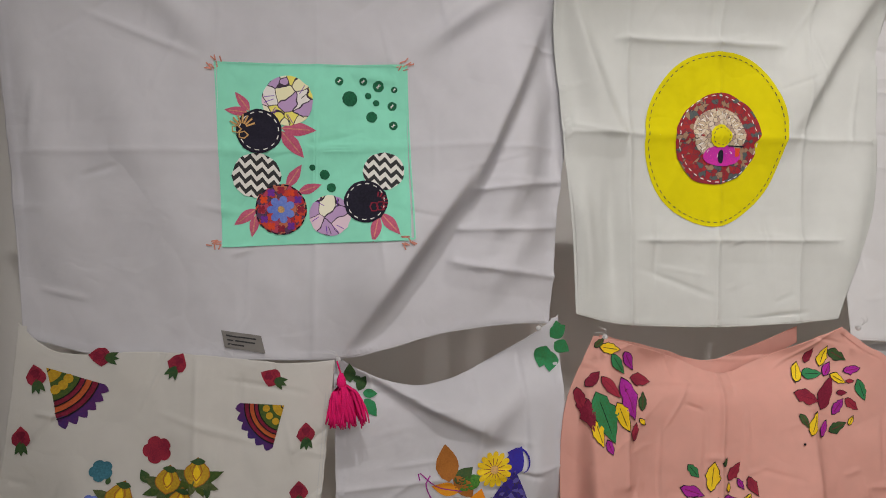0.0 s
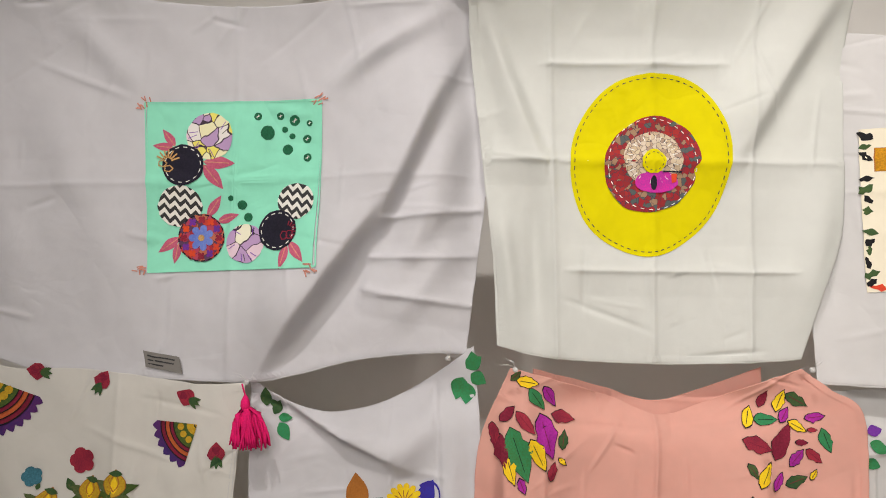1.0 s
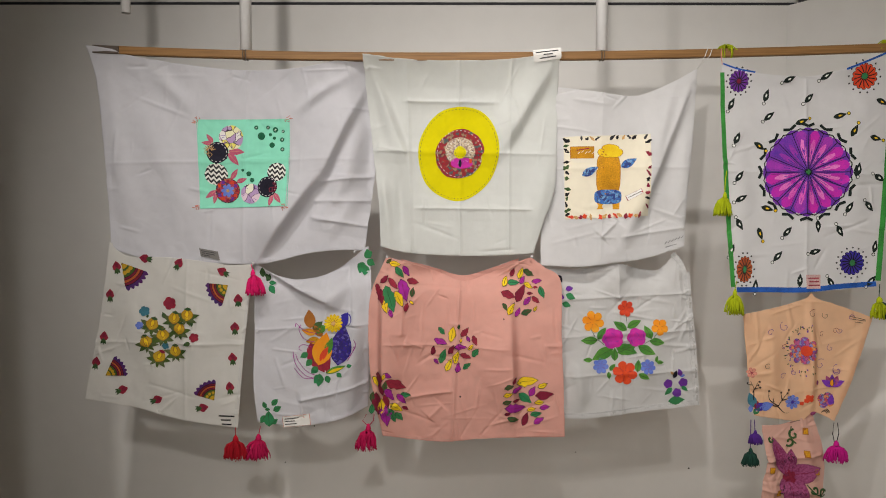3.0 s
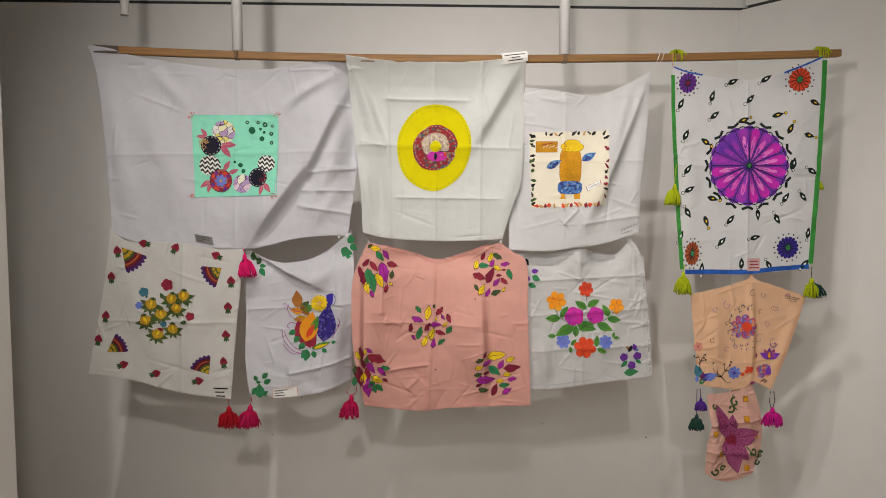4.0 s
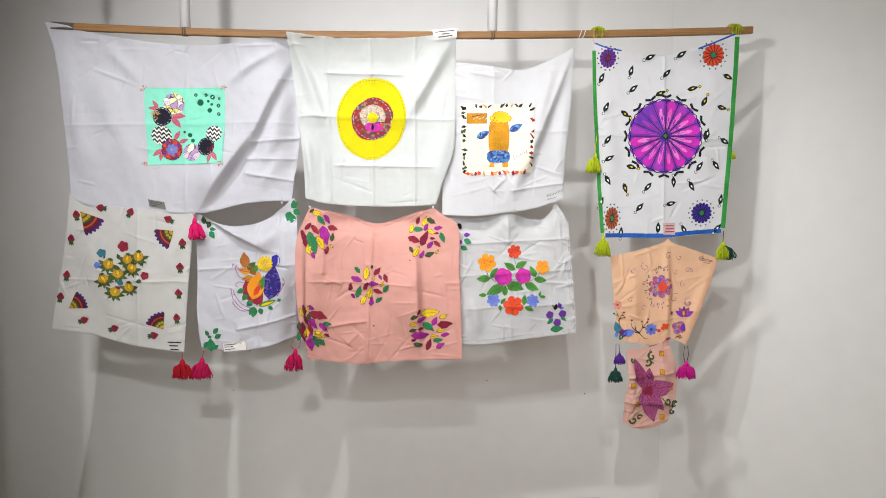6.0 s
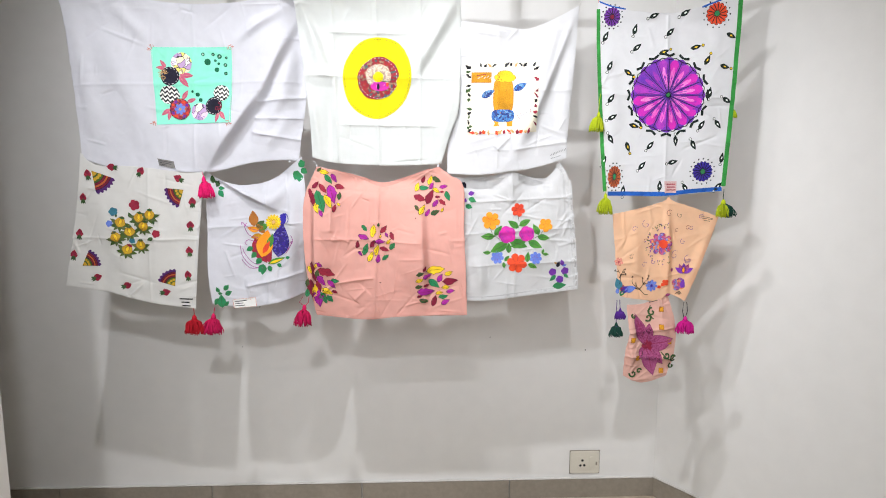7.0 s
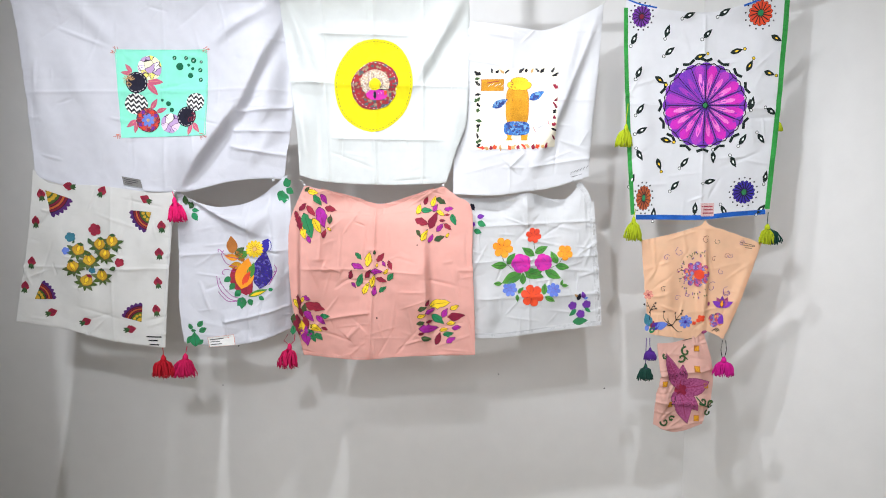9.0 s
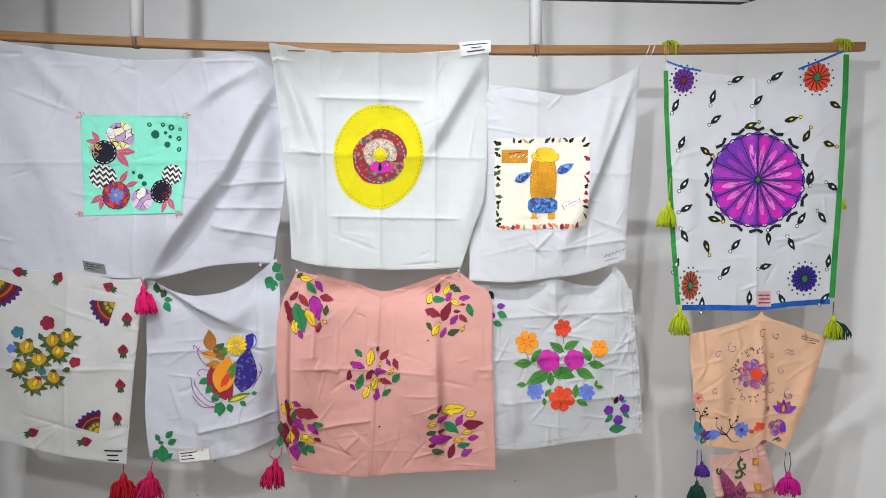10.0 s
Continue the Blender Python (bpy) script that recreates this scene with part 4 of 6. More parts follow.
for a, b, mats, n in (((-0.814, 1.676), (-0.809, 1.471), (BLACK, DARKLEAF), 15), ((-0.808, 1.673), (-0.607, 1.679), (BLACK, GOLD, INK), 15), ((-0.608, 1.675), (-0.609, 1.478), (BLACK, WINE, RED), 12), ((-0.807, 1.471), (-0.609, 1.479), (VERMILION, GOLD, RED), 16)):
    for k in range(n):
        t = (k + 0.5) / n
        p = (a[0] + (b[0] - a[0]) * t + random.uniform(-0.002, 0.002), a[1] + (b[1] - a[1]) * t + random.uniform(-0.002, 0.002))
        if random.random() < 0.82:
            po.blob("border_print", [mats[k % len(mats)]], p, leaf_shape(random.uniform(0.012, 0.021), random.uniform(0.006, 0.011), random.uniform(0, 3.1), 7, 0.5), 0.003)
lab = po.blob("cloth_label", [AMBER, BROWN], *quad([(-0.803, 1.654), (-0.742, 1.654), (-0.743, 1.623), (-0.803, 1.623)], 5), off=0.003, rings=4, edge=0.0018)
for k in range(5):
    p = ((-0.784, 1.635)[0] + 0.009 * k, (-0.784, 1.635)[1] + 0.003 * (k % 2))
    po.stroke("writing_bar", WHITE, [p, (p[0] + 0.006, p[1] + 0.005)], 0.0014, 0.005, parent=lab)
po.stroke("writing_bar", RED, [(-0.787, 1.644), (-0.755, 1.649)], 0.0022, 0.005, parent=lab)
body = [(0.031 * math.copysign(abs(math.cos(a)) ** 0.5, math.cos(a)), 0.053 * math.copysign(abs(math.sin(a)) ** 0.55, math.sin(a))) for a in [2 * math.pi * k / 40 for k in range(40)]]
po.blob("amber_shape", [AMBER, BROWN], (-0.706, 1.583), body, 0.003, 8, edge=0.0014, label="plain rounded amber applique shape")
po.blob("yellow_shape", [YELLOW, BROWN], (-0.701, 1.641), [(x * 1.15, z * 0.62) for x, z in petals(0.030, 3, 0.22, 10, 0.52)], 0.0046, 4, edge=0.0014)
for c, ang in (((-0.753, 1.590), 0.5), ((-0.655, 1.611), 0.5)):
    po.blob("blue_shape", [BLUEPRINT], c, leaf_shape(0.046, 0.021, ang), 0.0046, 3)
po.blob("blue_band", BLUEPRINT, (-0.707, 1.524), [(x * 1.02, z * 0.62) for x, z in [(0.034 * math.copysign(abs(math.cos(a)) ** 0.6, math.cos(a)), 0.03 * math.copysign(abs(math.sin(a)) ** 0.6, math.sin(a))) for a in [2 * math.pi * k / 32 for k in range(32)]]], 0.0048, 4)
for c in ((-0.727, 1.501), (-0.686, 1.501)):
    po.blob("amber_tab", [AMBER], c, [(0.009, 0.009), (-0.009, 0.009), (-0.008, -0.009), (0.008, -0.009)], 0.003, 2)
dashes(po, BROWN, (-0.706, 1.583), 0.028, 0.05, 34, 0.0008, 0.0050, 0.5)
tag(po, [(-0.663, 1.526), (-0.626, 1.545), (-0.623, 1.534), (-0.658, 1.513)], [(0.12, 0.9)], PAPER, INK, 0.0036, "small_cloth_label", RED)
for k in range(6):
    p = (-0.556, 1.401)
    po.stroke("writing_bar", INK, [(p[0] + 0.0085 * k, p[1] + 0.0032 * k), (p[0] + 0.0085 * k + 0.005, p[1] + 0.0032 * k + 0.008)], 0.0012)
po.stroke("writing_bar", INK, [(-0.555, 1.393), (-0.525, 1.402)], 0.001)

# mandala
mc = mandala_cloth
c = (-0.208, 1.585)
RM = 0.108
disc_ob = mc.blob("mandala_ground", VIOLET, c, petals(RM * 1.04, 16, 0.10, 6, math.pi / 16), 0.0014, 14, label="violet and magenta painted mandala")
for k in range(16):
    a = 2 * math.pi * (k + 0.5) / 16
    w = math.pi / 16 * 0.97
    pts = []
    for r, da in ((0.16, 0), (0.45, -0.60), (0.85, -0.86), (0.94, -0.45), (0.99, 0.0), (0.94, 0.45), (0.85, 0.86), (0.45, 0.60)):
        ang = a + da * w
        pts.append((RM * r * math.cos(ang) - RM * 0.72 * math.cos(a), RM * r * math.sin(ang) - RM * 0.72 * math.sin(a)))
    mc.blob("mandala_petal", [VIOLET if k in (5, 6) else LILAC if k in (2, 4, 7, 11) else MANDALA_PINK], (c[0] + RM * 0.72 * math.cos(a), c[1] + RM * 0.72 * math.sin(a)), pts, 0.003, 3, parent=disc_ob)
    inner = []
    for r, da in ((0.14, 0), (0.40, -0.62), (0.62, -0.55), (0.76, -0.2), (0.78, 0.1), (0.62, 0.5), (0.40, 0.62)):
        ang = a + da * w
        inner.append((RM * r * math.cos(ang) - RM * 0.42 * math.cos(a), RM * r * math.sin(ang) - RM * 0.42 * math.sin(a)))
    mc.blob("petal_highlight", [LILAC if k in (5, 6, 7) else PALEPINK], (c[0] + RM * 0.42 * math.cos(a), c[1] + RM * 0.42 * math.sin(a)), inner, 0.0036, 2, parent=disc_ob)
    for da in (-0.62, 0.62):
        mc.stroke("mandala_line", DUSK, [(c[0] + RM * r * math.cos(a + da * w * f), c[1] + RM * r * math.sin(a + da * w * f)) for r, f in ((0.2, 0.5), (0.6, 1.0), (0.86, 1.15))], 0.0010, 0.0044, parent=disc_ob)
    b = 2 * math.pi * k / 16
    mc.stroke("mandala_line", BLACK, [(c[0] + RM * 0.07 * math.cos(b), c[1] + RM * 0.07 * math.sin(b)), (c[0] + RM * 0.97 * math.cos(b), c[1] + RM * 0.97 * math.sin(b))], 0.0017, 0.0046, parent=disc_ob)
    mc.stroke("mandala_line", INDIGO, [(c[0] + RM * 0.07 * math.cos(a), c[1] + RM * 0.07 * math.sin(a)), (c[0] + RM * 0.55 * math.cos(a), c[1] + RM * 0.55 * math.sin(a))], 0.0011, 0.0042, parent=disc_ob)
    tips = [(c[0] + RM * r * math.cos(b + da), c[1] + RM * r * math.sin(b + da)) for r, da in ((1.14, -0.13), (1.07, 0.0), (1.14, 0.13))]
    for p, q in ((tips[0], tips[1]), (tips[1], tips[2])):
        mc.stroke("chevron", EYEBLACK, [p, q], 0.0072, 0.0022, parent=disc_ob)
for k in range(33):
    b0, b1 = 2 * math.pi * k / 32, 2 * math.pi * (k + 1) / 32
    r0, r1 = (1.03, 0.97) if k % 2 else (0.97, 1.03)
    mc.stroke("mandala_line", BLACK, [(c[0] + RM * r0 * math.cos(b0), c[1] + RM * r0 * math.sin(b0)), (c[0] + RM * r1 * math.cos(b1), c[1] + RM * r1 * math.sin(b1))], 0.0026, 0.0050, parent=disc_ob)
mc.blob("mandala_centre", [GREEN, BLACK], c, circle(0.0085, None, 16), 0.005, edge=0.002, parent=disc_ob)
for p, r, rz, mat, n in (((-0.387, 1.813), 0.025, 0.028, PURPLE, 14), ((-0.071, 1.824), 0.034, 0.033, VERMILION, 14), ((-0.363, 1.338), 0.021, 0.035, RUST, 14), ((-0.087, 1.354), 0.032, 0.032, INDIGO, 16)):
    ob = mc.blob("corner_flower", [mat, BLACK], p, [(x, z * rz / r) for x, z in petals(r, n, 0.14, 5)], 0.0016, 4, edge=0.0016)
    for k in range(n):
        a = 2 * math.pi * k / n
        mc.stroke("petal_line", BLACK, [(p[0] + 0.2 * r * math.cos(a), p[1] + 0.2 * rz * math.sin(a)), (p[0] + 0.85 * r * math.cos(a + 0.25), p[1] + 0.85 * rz * math.sin(a + 0.25))], 0.0026, 0.0033, parent=ob)
        mc.blob("dot", [BLACK], (p[0] + 1.22 * r * math.cos(a), p[1] + 1.22 * rz * math.sin(a)), circle(0.0024, None, 8), 0.0016, parent=ob)
    mc.blob("flower_centre", [GREEN if mat is not PURPLE else WINE, BLACK], p, circle(r * 0.25, rz * 0.25, 12, 0.15), 0.0036, edge=0.001, parent=ob)
EYES = [((-0.261, 1.817), 25, 0), ((-0.167, 1.826), 35, 0), ((-0.315, 1.778), 75, 0), ((-0.403, 1.757), 65, 0), ((-0.208, 1.771), 45, 0), ((-0.023, 1.761), -25, 1), ((-0.306, 1.726), 40, 0), ((-0.225, 1.712), 22, 1), ((-0.128, 1.727), 15, 1), ((-0.093, 1.689), 65, 1),
        ((-0.388, 1.671), 65, 0), ((-0.330, 1.651), -35, 1), ((-0.038, 1.670), -15, 1), ((-0.382, 1.575), 55, 0), ((-0.082, 1.593), 80, 0), ((-0.026, 1.570), -30, 0), ((-0.376, 1.519), 30, 0), ((-0.306, 1.493), -15, 1), ((-0.100, 1.496), 60, 0), ((-0.049, 1.498), -50, 0)]
EYES += [((-0.379, 1.453), -60, 0), ((-0.324, 1.429), -70, 1), ((-0.254, 1.434), 50, 0), ((-0.177, 1.447), -85, 0), ((-0.121, 1.435), -60, 0), ((-0.029, 1.396), 80, 0), ((-0.278, 1.372), 50, 0), ((-0.182, 1.383), 15, 0), ((-0.397, 1.388), 70, 0), ((-0.220, 1.310), 88, 0),
         ((-0.334, 1.296), 85, 0), ((-0.138, 1.302), -60, 0), ((-0.035, 1.308), 50, 0)]
for p, deg, gilt in EYES:
    a = radians(deg)
    ll = 0.034
    ob = mc.blob("eye_leaf", [EYEBLACK], p, leaf_shape(ll, ll * 0.42, a, jag=0.1), 0.0018, 2)
    mc.blob("eye_spot", [YELLOW if gilt else WHITE], p, leaf_shape(ll * 0.3, ll * 0.13, a, 5), 0.0030, 1, parent=ob)
    e = (p[0] + (1 if gilt else -1) * ll * 0.62 * math.cos(a), p[1] + (1 if gilt else -1) * ll * 0.62 * math.sin(a))
    mc.blob("eye_ring", [YELLOW if gilt else WHITE, EYEBLACK], e, circle(0.0048, None, 10), 0.0020, 1, edge=0.0016, parent=ob)
for pts, w, mat, nm in (([(-0.429, 1.835), (-0.420, 1.648), (-0.406, 1.460), (-0.391, 1.293)], 0.011, EMERALD, "green_edge"), ([(0.000, 1.879), (-0.002, 1.728), (-0.010, 1.500), (-0.019, 1.308)], 0.014, EMERALD, "green_edge"),
                        ([(-0.382, 1.286), (-0.304, 1.286), (-0.206, 1.285), (-0.108, 1.294), (-0.024, 1.300)], 0.013, ROYAL, "blue_edge"), ([(-0.427, 1.857), (-0.391, 1.843), (-0.349, 1.834)], 0.004, ROYAL, "blue_edge"), ([(-0.120, 1.841), (-0.066, 1.862), (-0.006, 1.887)], 0.005, ROYAL, "blue_edge")):
    mc.stroke(nm, mat, pts, w, 0.0028)
tag(mc, [(-0.207, 1.324), (-0.167, 1.324), (-0.167, 1.288), (-0.204, 1.288)], [(0.1, 0.9), (0.1, 0.9), (0.1, 0.95)], paint("pale_pink_label", (0.78, 0.52, 0.50)), RED, 0.0048, "cloth_label")

# pink cloth leaves
pk = pink_cloth
COL = {"r": RED, "w": WINE, "g": GREEN, "d": DARKLEAF, "y": YELLOW, "m": MAGENTA}


def cluster(spec):
    for p, ll, deg, k in spec:
        ang = radians(deg)
        s = ll * 0.00072
        pk_leaf = pk.blob("painted_leaf", [COL[k], BLACK], p, leaf_shape(s, s * (0.5 if ll < 45 else 0.45), ang, 9, 0.24), 0.0016, edge=0.0018 if k in "ym" else 0.0012)
        if ll > 22:
            pk.stroke("vein", BLACK if k in "yg" else WINE, [(p[0] - s * 0.3 * math.cos(ang), p[1] - s * 0.3 * math.sin(ang)), (p[0] + s * 0.3 * math.cos(ang), p[1] + s * 0.3 * math.sin(ang))], 0.0008, 0.0032, parent=pk_leaf)


cluster([((-1.136, 1.179), 36, -50, "g"), ((-1.109, 1.170), 60, 80, "y"), ((-1.076, 1.175), 44, 50, "r"), ((-1.092, 1.190), 20, 80, "d"), ((-1.139, 1.151), 52, -20, "m"), ((-1.050, 1.154), 38, -70, "r"), ((-1.067, 1.157), 26, -60, "m"), ((-1.086, 1.154), 20, 80, "y"),
         ((-1.158, 1.128), 38, 80, "w"), ((-1.111, 1.130), 42, 60, "w"), ((-1.088, 1.137), 48, 0, "m"), ((-1.061, 1.137), 30, 50, "y"), ((-1.133, 1.112), 58, 70, "g"), ((-1.098, 1.110), 52, 75, "y"), ((-1.074, 1.113), 44, -20, "r"), ((-1.049, 1.123), 40, 55, "g"),
         ((-1.150, 1.098), 28, -50, "m"), ((-1.117, 1.089), 54, 65, "y"), ((-1.094, 1.083), 40, 80, "m"), ((-1.071, 1.087), 38, 40, "g")])
cluster([((-1.256, 1.353), 44, -10, "y"), ((-1.271, 1.361), 26, 40, "d"), ((-1.244, 1.331), 50, -55, "g"), ((-1.227, 1.334), 46, -60, "m"), ((-1.260, 1.304), 52, -50, "r"), ((-1.210, 1.307), 46, -15, "r"), ((-1.283, 1.314), 40, 45, "w"), ((-1.233, 1.285), 84, -75, "m"),
         ((-1.269, 1.264), 100, -72, "g"), ((-1.245, 1.264), 66, -65, "y"), ((-1.211, 1.280), 36, 80, "d"), ((-1.292, 1.270), 64, -75, "w"), ((-1.280, 1.245), 52, -75, "y"), ((-1.213, 1.253), 22, -45, "y"), ((-1.226, 1.242), 36, 75, "r"), ((-1.266, 1.227), 32, -70, "m"),
         ((-1.300, 1.289), 40, -80, "r")])
cluster([((-0.951, 1.329), 36, 70, "r"), ((-0.930, 1.327), 46, 70, "y"), ((-0.910, 1.328), 44, -30, "d"), ((-0.971, 1.306), 42, 70, "y"), ((-0.949, 1.303), 44, 0, "g"), ((-0.926, 1.309), 34, 60, "m"), ((-0.889, 1.307), 38, 10, "m"), ((-0.911, 1.295), 38, -30, "y"),
         ((-0.963, 1.272), 58, -20, "r"), ((-0.931, 1.276), 72, 65, "w"), ((-0.907, 1.275), 24, 0, "w"), ((-0.876, 1.278), 48, -70, "g"), ((-0.914, 1.256), 42, 50, "m"), ((-0.892, 1.258), 38, -40, "r"), ((-0.893, 1.291), 20, 0, "r"), ((-0.972, 1.241), 32, -60, "d"),
         ((-0.956, 1.236), 52, 60, "y"), ((-0.939, 1.227), 38, 60, "m"), ((-0.915, 1.227), 44, 20, "d"), ((-0.893, 1.235), 24, 60, "y")])
cluster([((-0.914, 1.046), 84, 5, "y"), ((-0.949, 1.052), 28, 60, "w"), ((-0.963, 1.036), 38, 20, "d"), ((-0.941, 1.027), 42, 20, "m"), ((-0.873, 1.034), 40, 20, "y"), ((-0.900, 1.019), 44, 60, "m"), ((-0.868, 1.009), 72, 5, "w"), ((-0.965, 1.015), 38, 20, "y"),
         ((-0.919, 1.002), 64, -40, "g"), ((-0.967, 0.994), 36, 20, "d"), ((-0.943, 0.998), 28, 10, "w"), ((-0.882, 0.989), 38, 5, "y"), ((-0.945, 0.977), 80, 0, "m"), ((-0.867, 0.976), 40, 10, "m"), ((-0.902, 0.971), 36, 10, "y"), ((-0.965, 0.962), 26, 20, "w"),
         ((-0.890, 0.959), 44, 10, "g"), ((-0.951, 0.948), 44, -10, "d"), ((-0.919, 0.946), 54, 70, "w"), ((-0.883, 0.942), 44, 30, "m")])
cluster([((-1.275, 1.069), 34, -30, "m"), ((-1.297, 1.059), 52, -80, "w"), ((-1.285, 1.066), 28, 70, "y"), ((-1.254, 1.044), 80, -25, "r"), ((-1.307, 1.048), 42, -60, "y"), ((-1.282, 1.042), 40, 80, "d"), ((-1.271, 1.018), 60, -55, "m"), ((-1.229, 1.015), 38, -10, "g"),
         ((-1.292, 1.030), 46, -70, "w"), ((-1.240, 1.004), 52, -50, "m"), ((-1.279, 0.999), 56, -75, "r"), ((-1.254, 0.981), 56, -35, "y"), ((-1.304, 0.989), 84, -85, "w"), ((-1.292, 0.985), 68, 85, "y"), ((-1.266, 0.961), 64, -65, "g"), ((-1.247, 0.956), 42, -50, "g"),
         ((-1.281, 0.961), 92, -85, "m"), ((-1.231, 0.978), 28, -30, "w"), ((-1.317, 1.006), 40, 80, "d"), ((-1.318, 0.975), 44, 80, "g")])
disc(pk, BLACK, (-1.088, 1.006), 0.0022, None, "ink_spot")
disc(pk, BLACK, (-0.976, 1.210), 0.0018, None, "ink_spot")
pk.stroke("hem_stitch", ROSE_CLOTH, [(-1.285, 0.910), (-1.123, 0.892), (-0.822, 0.905)], 0.0012, 0.0014)

# flower bouquet
fc = flower_cloth
for base, tip in (((-0.649, 1.175), (-0.684, 1.198)), ((-0.648, 1.182), (-0.612, 1.201)), ((-0.726, 1.150), (-0.702, 1.182)), ((-0.725, 1.148), (-0.770, 1.147)), ((-0.684, 1.125), (-0.739, 1.096)), ((-0.678, 1.132), (-0.621, 1.114)), ((-0.680, 1.093), (-0.680, 1.128)), ((-0.673, 1.115), (-0.623, 1.135)),
                  ((-0.586, 1.153), (-0.604, 1.188)), ((-0.591, 1.148), (-0.551, 1.142)), ((-0.619, 1.133), (-0.575, 1.112)), ((-0.622, 1.065), (-0.618, 1.098)), ((-0.619, 1.061), (-0.590, 1.046)), ((-0.693, 1.068), (-0.678, 1.086)), ((-0.696, 1.065), (-0.694, 1.044)), ((-0.738, 1.095), (-0.763, 1.096)),
                  ((-0.574, 1.092), (-0.570, 1.109)), ((-0.573, 1.092), (-0.552, 1.090))):
    leaf(fc, LEAF, base, tip, 0.5, 0.0, 0.0016, DARKLEAF)
for pts in ([(-0.652, 1.216), (-0.648, 1.193)], [(-0.744, 1.180), (-0.733, 1.158)], [(-0.573, 1.169), (-0.581, 1.154)], [(-0.724, 1.149), (-0.707, 1.135)], [(-0.603, 1.140), (-0.589, 1.149)]):
    fc.stroke("stem", DARKLEAF, pts, 0.0012)
for p, r, mat, n in (((-0.652, 1.232), 0.022, VERMILION, 6), ((-0.737, 1.197), 0.029, ORANGE, 6), ((-0.565, 1.184), 0.022, ORANGE, 5), ((-0.654, 1.062), 0.032, VERMILION, 6), ((-0.716, 1.080), 0.021, BLUE, 7), ((-0.595, 1.079), 0.020, BLUE, 7)):
    flower(fc, mat, p, r, n, None, deep=0.3)
for p, r in (((-0.686, 1.153), 0.028), ((-0.624, 1.156), 0.025)):
    rose = fc.blob("rose", [FUSCHIA_DYE], p, petals(r, 5, 0.12, 6), 0.003, 3)
    for k in range(5):
        a = k * 1.256
        fc.stroke("petal_line", PURPLE, [(p[0] + r * 0.75 * math.cos(a + s * 0.5), p[1] + r * (0.2 + 0.5 * s) * math.sin(a + s)) for s in (0, 0.5, 1.0)], 0.0011, 0.0042, parent=rose)
for q in ((-0.538, 1.032), (-0.498, 1.035), (-0.514, 1.007)):
    fc.blob("rose", [PURPLE], q, petals(0.0125, 5, 0.15, 6), 0.0016)
for base, tip in (((-0.527, 1.021), (-0.547, 1.002)), ((-0.502, 1.025), (-0.485, 1.012)), ((-0.537, 0.985), (-0.492, 0.989)), ((-0.513, 0.996), (-0.504, 0.984))):
    leaf(fc, GREEN, base, tip, 0.5)
for q, ll, dg, mat in (((-0.521, 1.058), 0.022, 75, NAVY), ((-0.509, 1.063), 0.022, 110, PURPLE), ((-0.501, 1.054), 0.014, 20, BLUE), ((-0.530, 1.062), 0.012, 140, GOLD)):
    fc.blob("butterfly_wing", [mat], q, leaf_shape(ll, ll * 0.6, radians(dg)), 0.0016)
for q, ll, dg, mat in (((-0.821, 1.309), 0.022, -60, NAVY), ((-0.799, 1.284), 0.021, 10, PURPLE), ((-0.819, 1.263), 0.014, 80, PURPLE), ((-0.797, 1.264), 0.026, -25, GREEN), ((-0.808, 1.243), 0.024, -20, GREEN)):
    fc.blob("painted_petal", [mat], q, leaf_shape(ll, ll * 0.65, radians(dg)), 0.0016)
HEM = material("grey_hem_dashes", (0.42, 0.41, 0.40), 0.9, 0.15, 60)
fc.stroke("hem", GREYISH, [(-0.814, 0.944), (-0.735, 0.945), (-0.651, 0.956), (-0.561, 0.967), (-0.457, 0.979)], 0.010, 0.0016)
fc.stroke("hem", GREYISH, [(-0.489, 1.326), (-0.483, 1.248), (-0.471, 1.136), (-0.457, 0.983)], 0.009, 0.0016)
for k in range(14):
    t = (k + 0.5) / 14
    p, q = (-0.486, 1.271), (-0.459, 0.983)
    w = (p[0] + (q[0] - p[0]) * t, p[1] + (q[1] - p[1]) * t)
    if k % 3 != 2:
        fc.stroke("hem_stain", HEM, [(w[0], w[1] - 0.008), (w[0] + 0.001, w[1] + 0.008)], 0.005, 0.0030)

# roses and fans
rc = rose_cloth
for p, deg in (((-1.965, 1.347), 100), ((-1.892, 1.369), 170), ((-1.809, 1.355), 60), ((-1.696, 1.334), 150), ((-1.657, 1.262), 90), ((-1.982, 1.276), 90), ((-2.002, 1.167), 85), ((-1.667, 1.189), 90), ((-2.025, 1.101), 80), ((-1.675, 1.110), 95), ((-1.959, 1.031), 20), ((-1.683, 1.034), 95), ((-1.872, 1.004), 20), ((-1.755, 0.982), 10)):
    a = radians(deg)
    rose = rc.blob("painted_rose", [RED], (p[0] + 0.003 * math.cos(a), p[1] + 0.003 * math.sin(a)), leaf_shape(0.027, 0.022, a, 9, 0.10), 0.0018)
    for da in (150, 180, 210):
        b = a + radians(da)
        s = (p[0] - 0.004 * math.cos(a), p[1] - 0.004 * math.sin(a))
        rc.blob("sepal", [DARKLEAF], (s[0] + 0.006 * math.cos(b), s[1] + 0.006 * math.sin(b)), leaf_shape(0.018, 0.007, b), 0.0026, 1, parent=rose)
    rc.blob("rose_heart", [WINE], (p[0] + 0.006 * math.cos(a), p[1] + 0.006 * math.sin(a)), petals(0.0055, 3, 0.3, 4, a), 0.0028, parent=rose)
    rc.stroke("petal_line", WINE, [(p[0], p[1] - 0.004), (p[0] + 0.004, p[1] + 0.002), (p[0], p[1] + 0.008)], 0.0012, 0.0032, parent=rose)


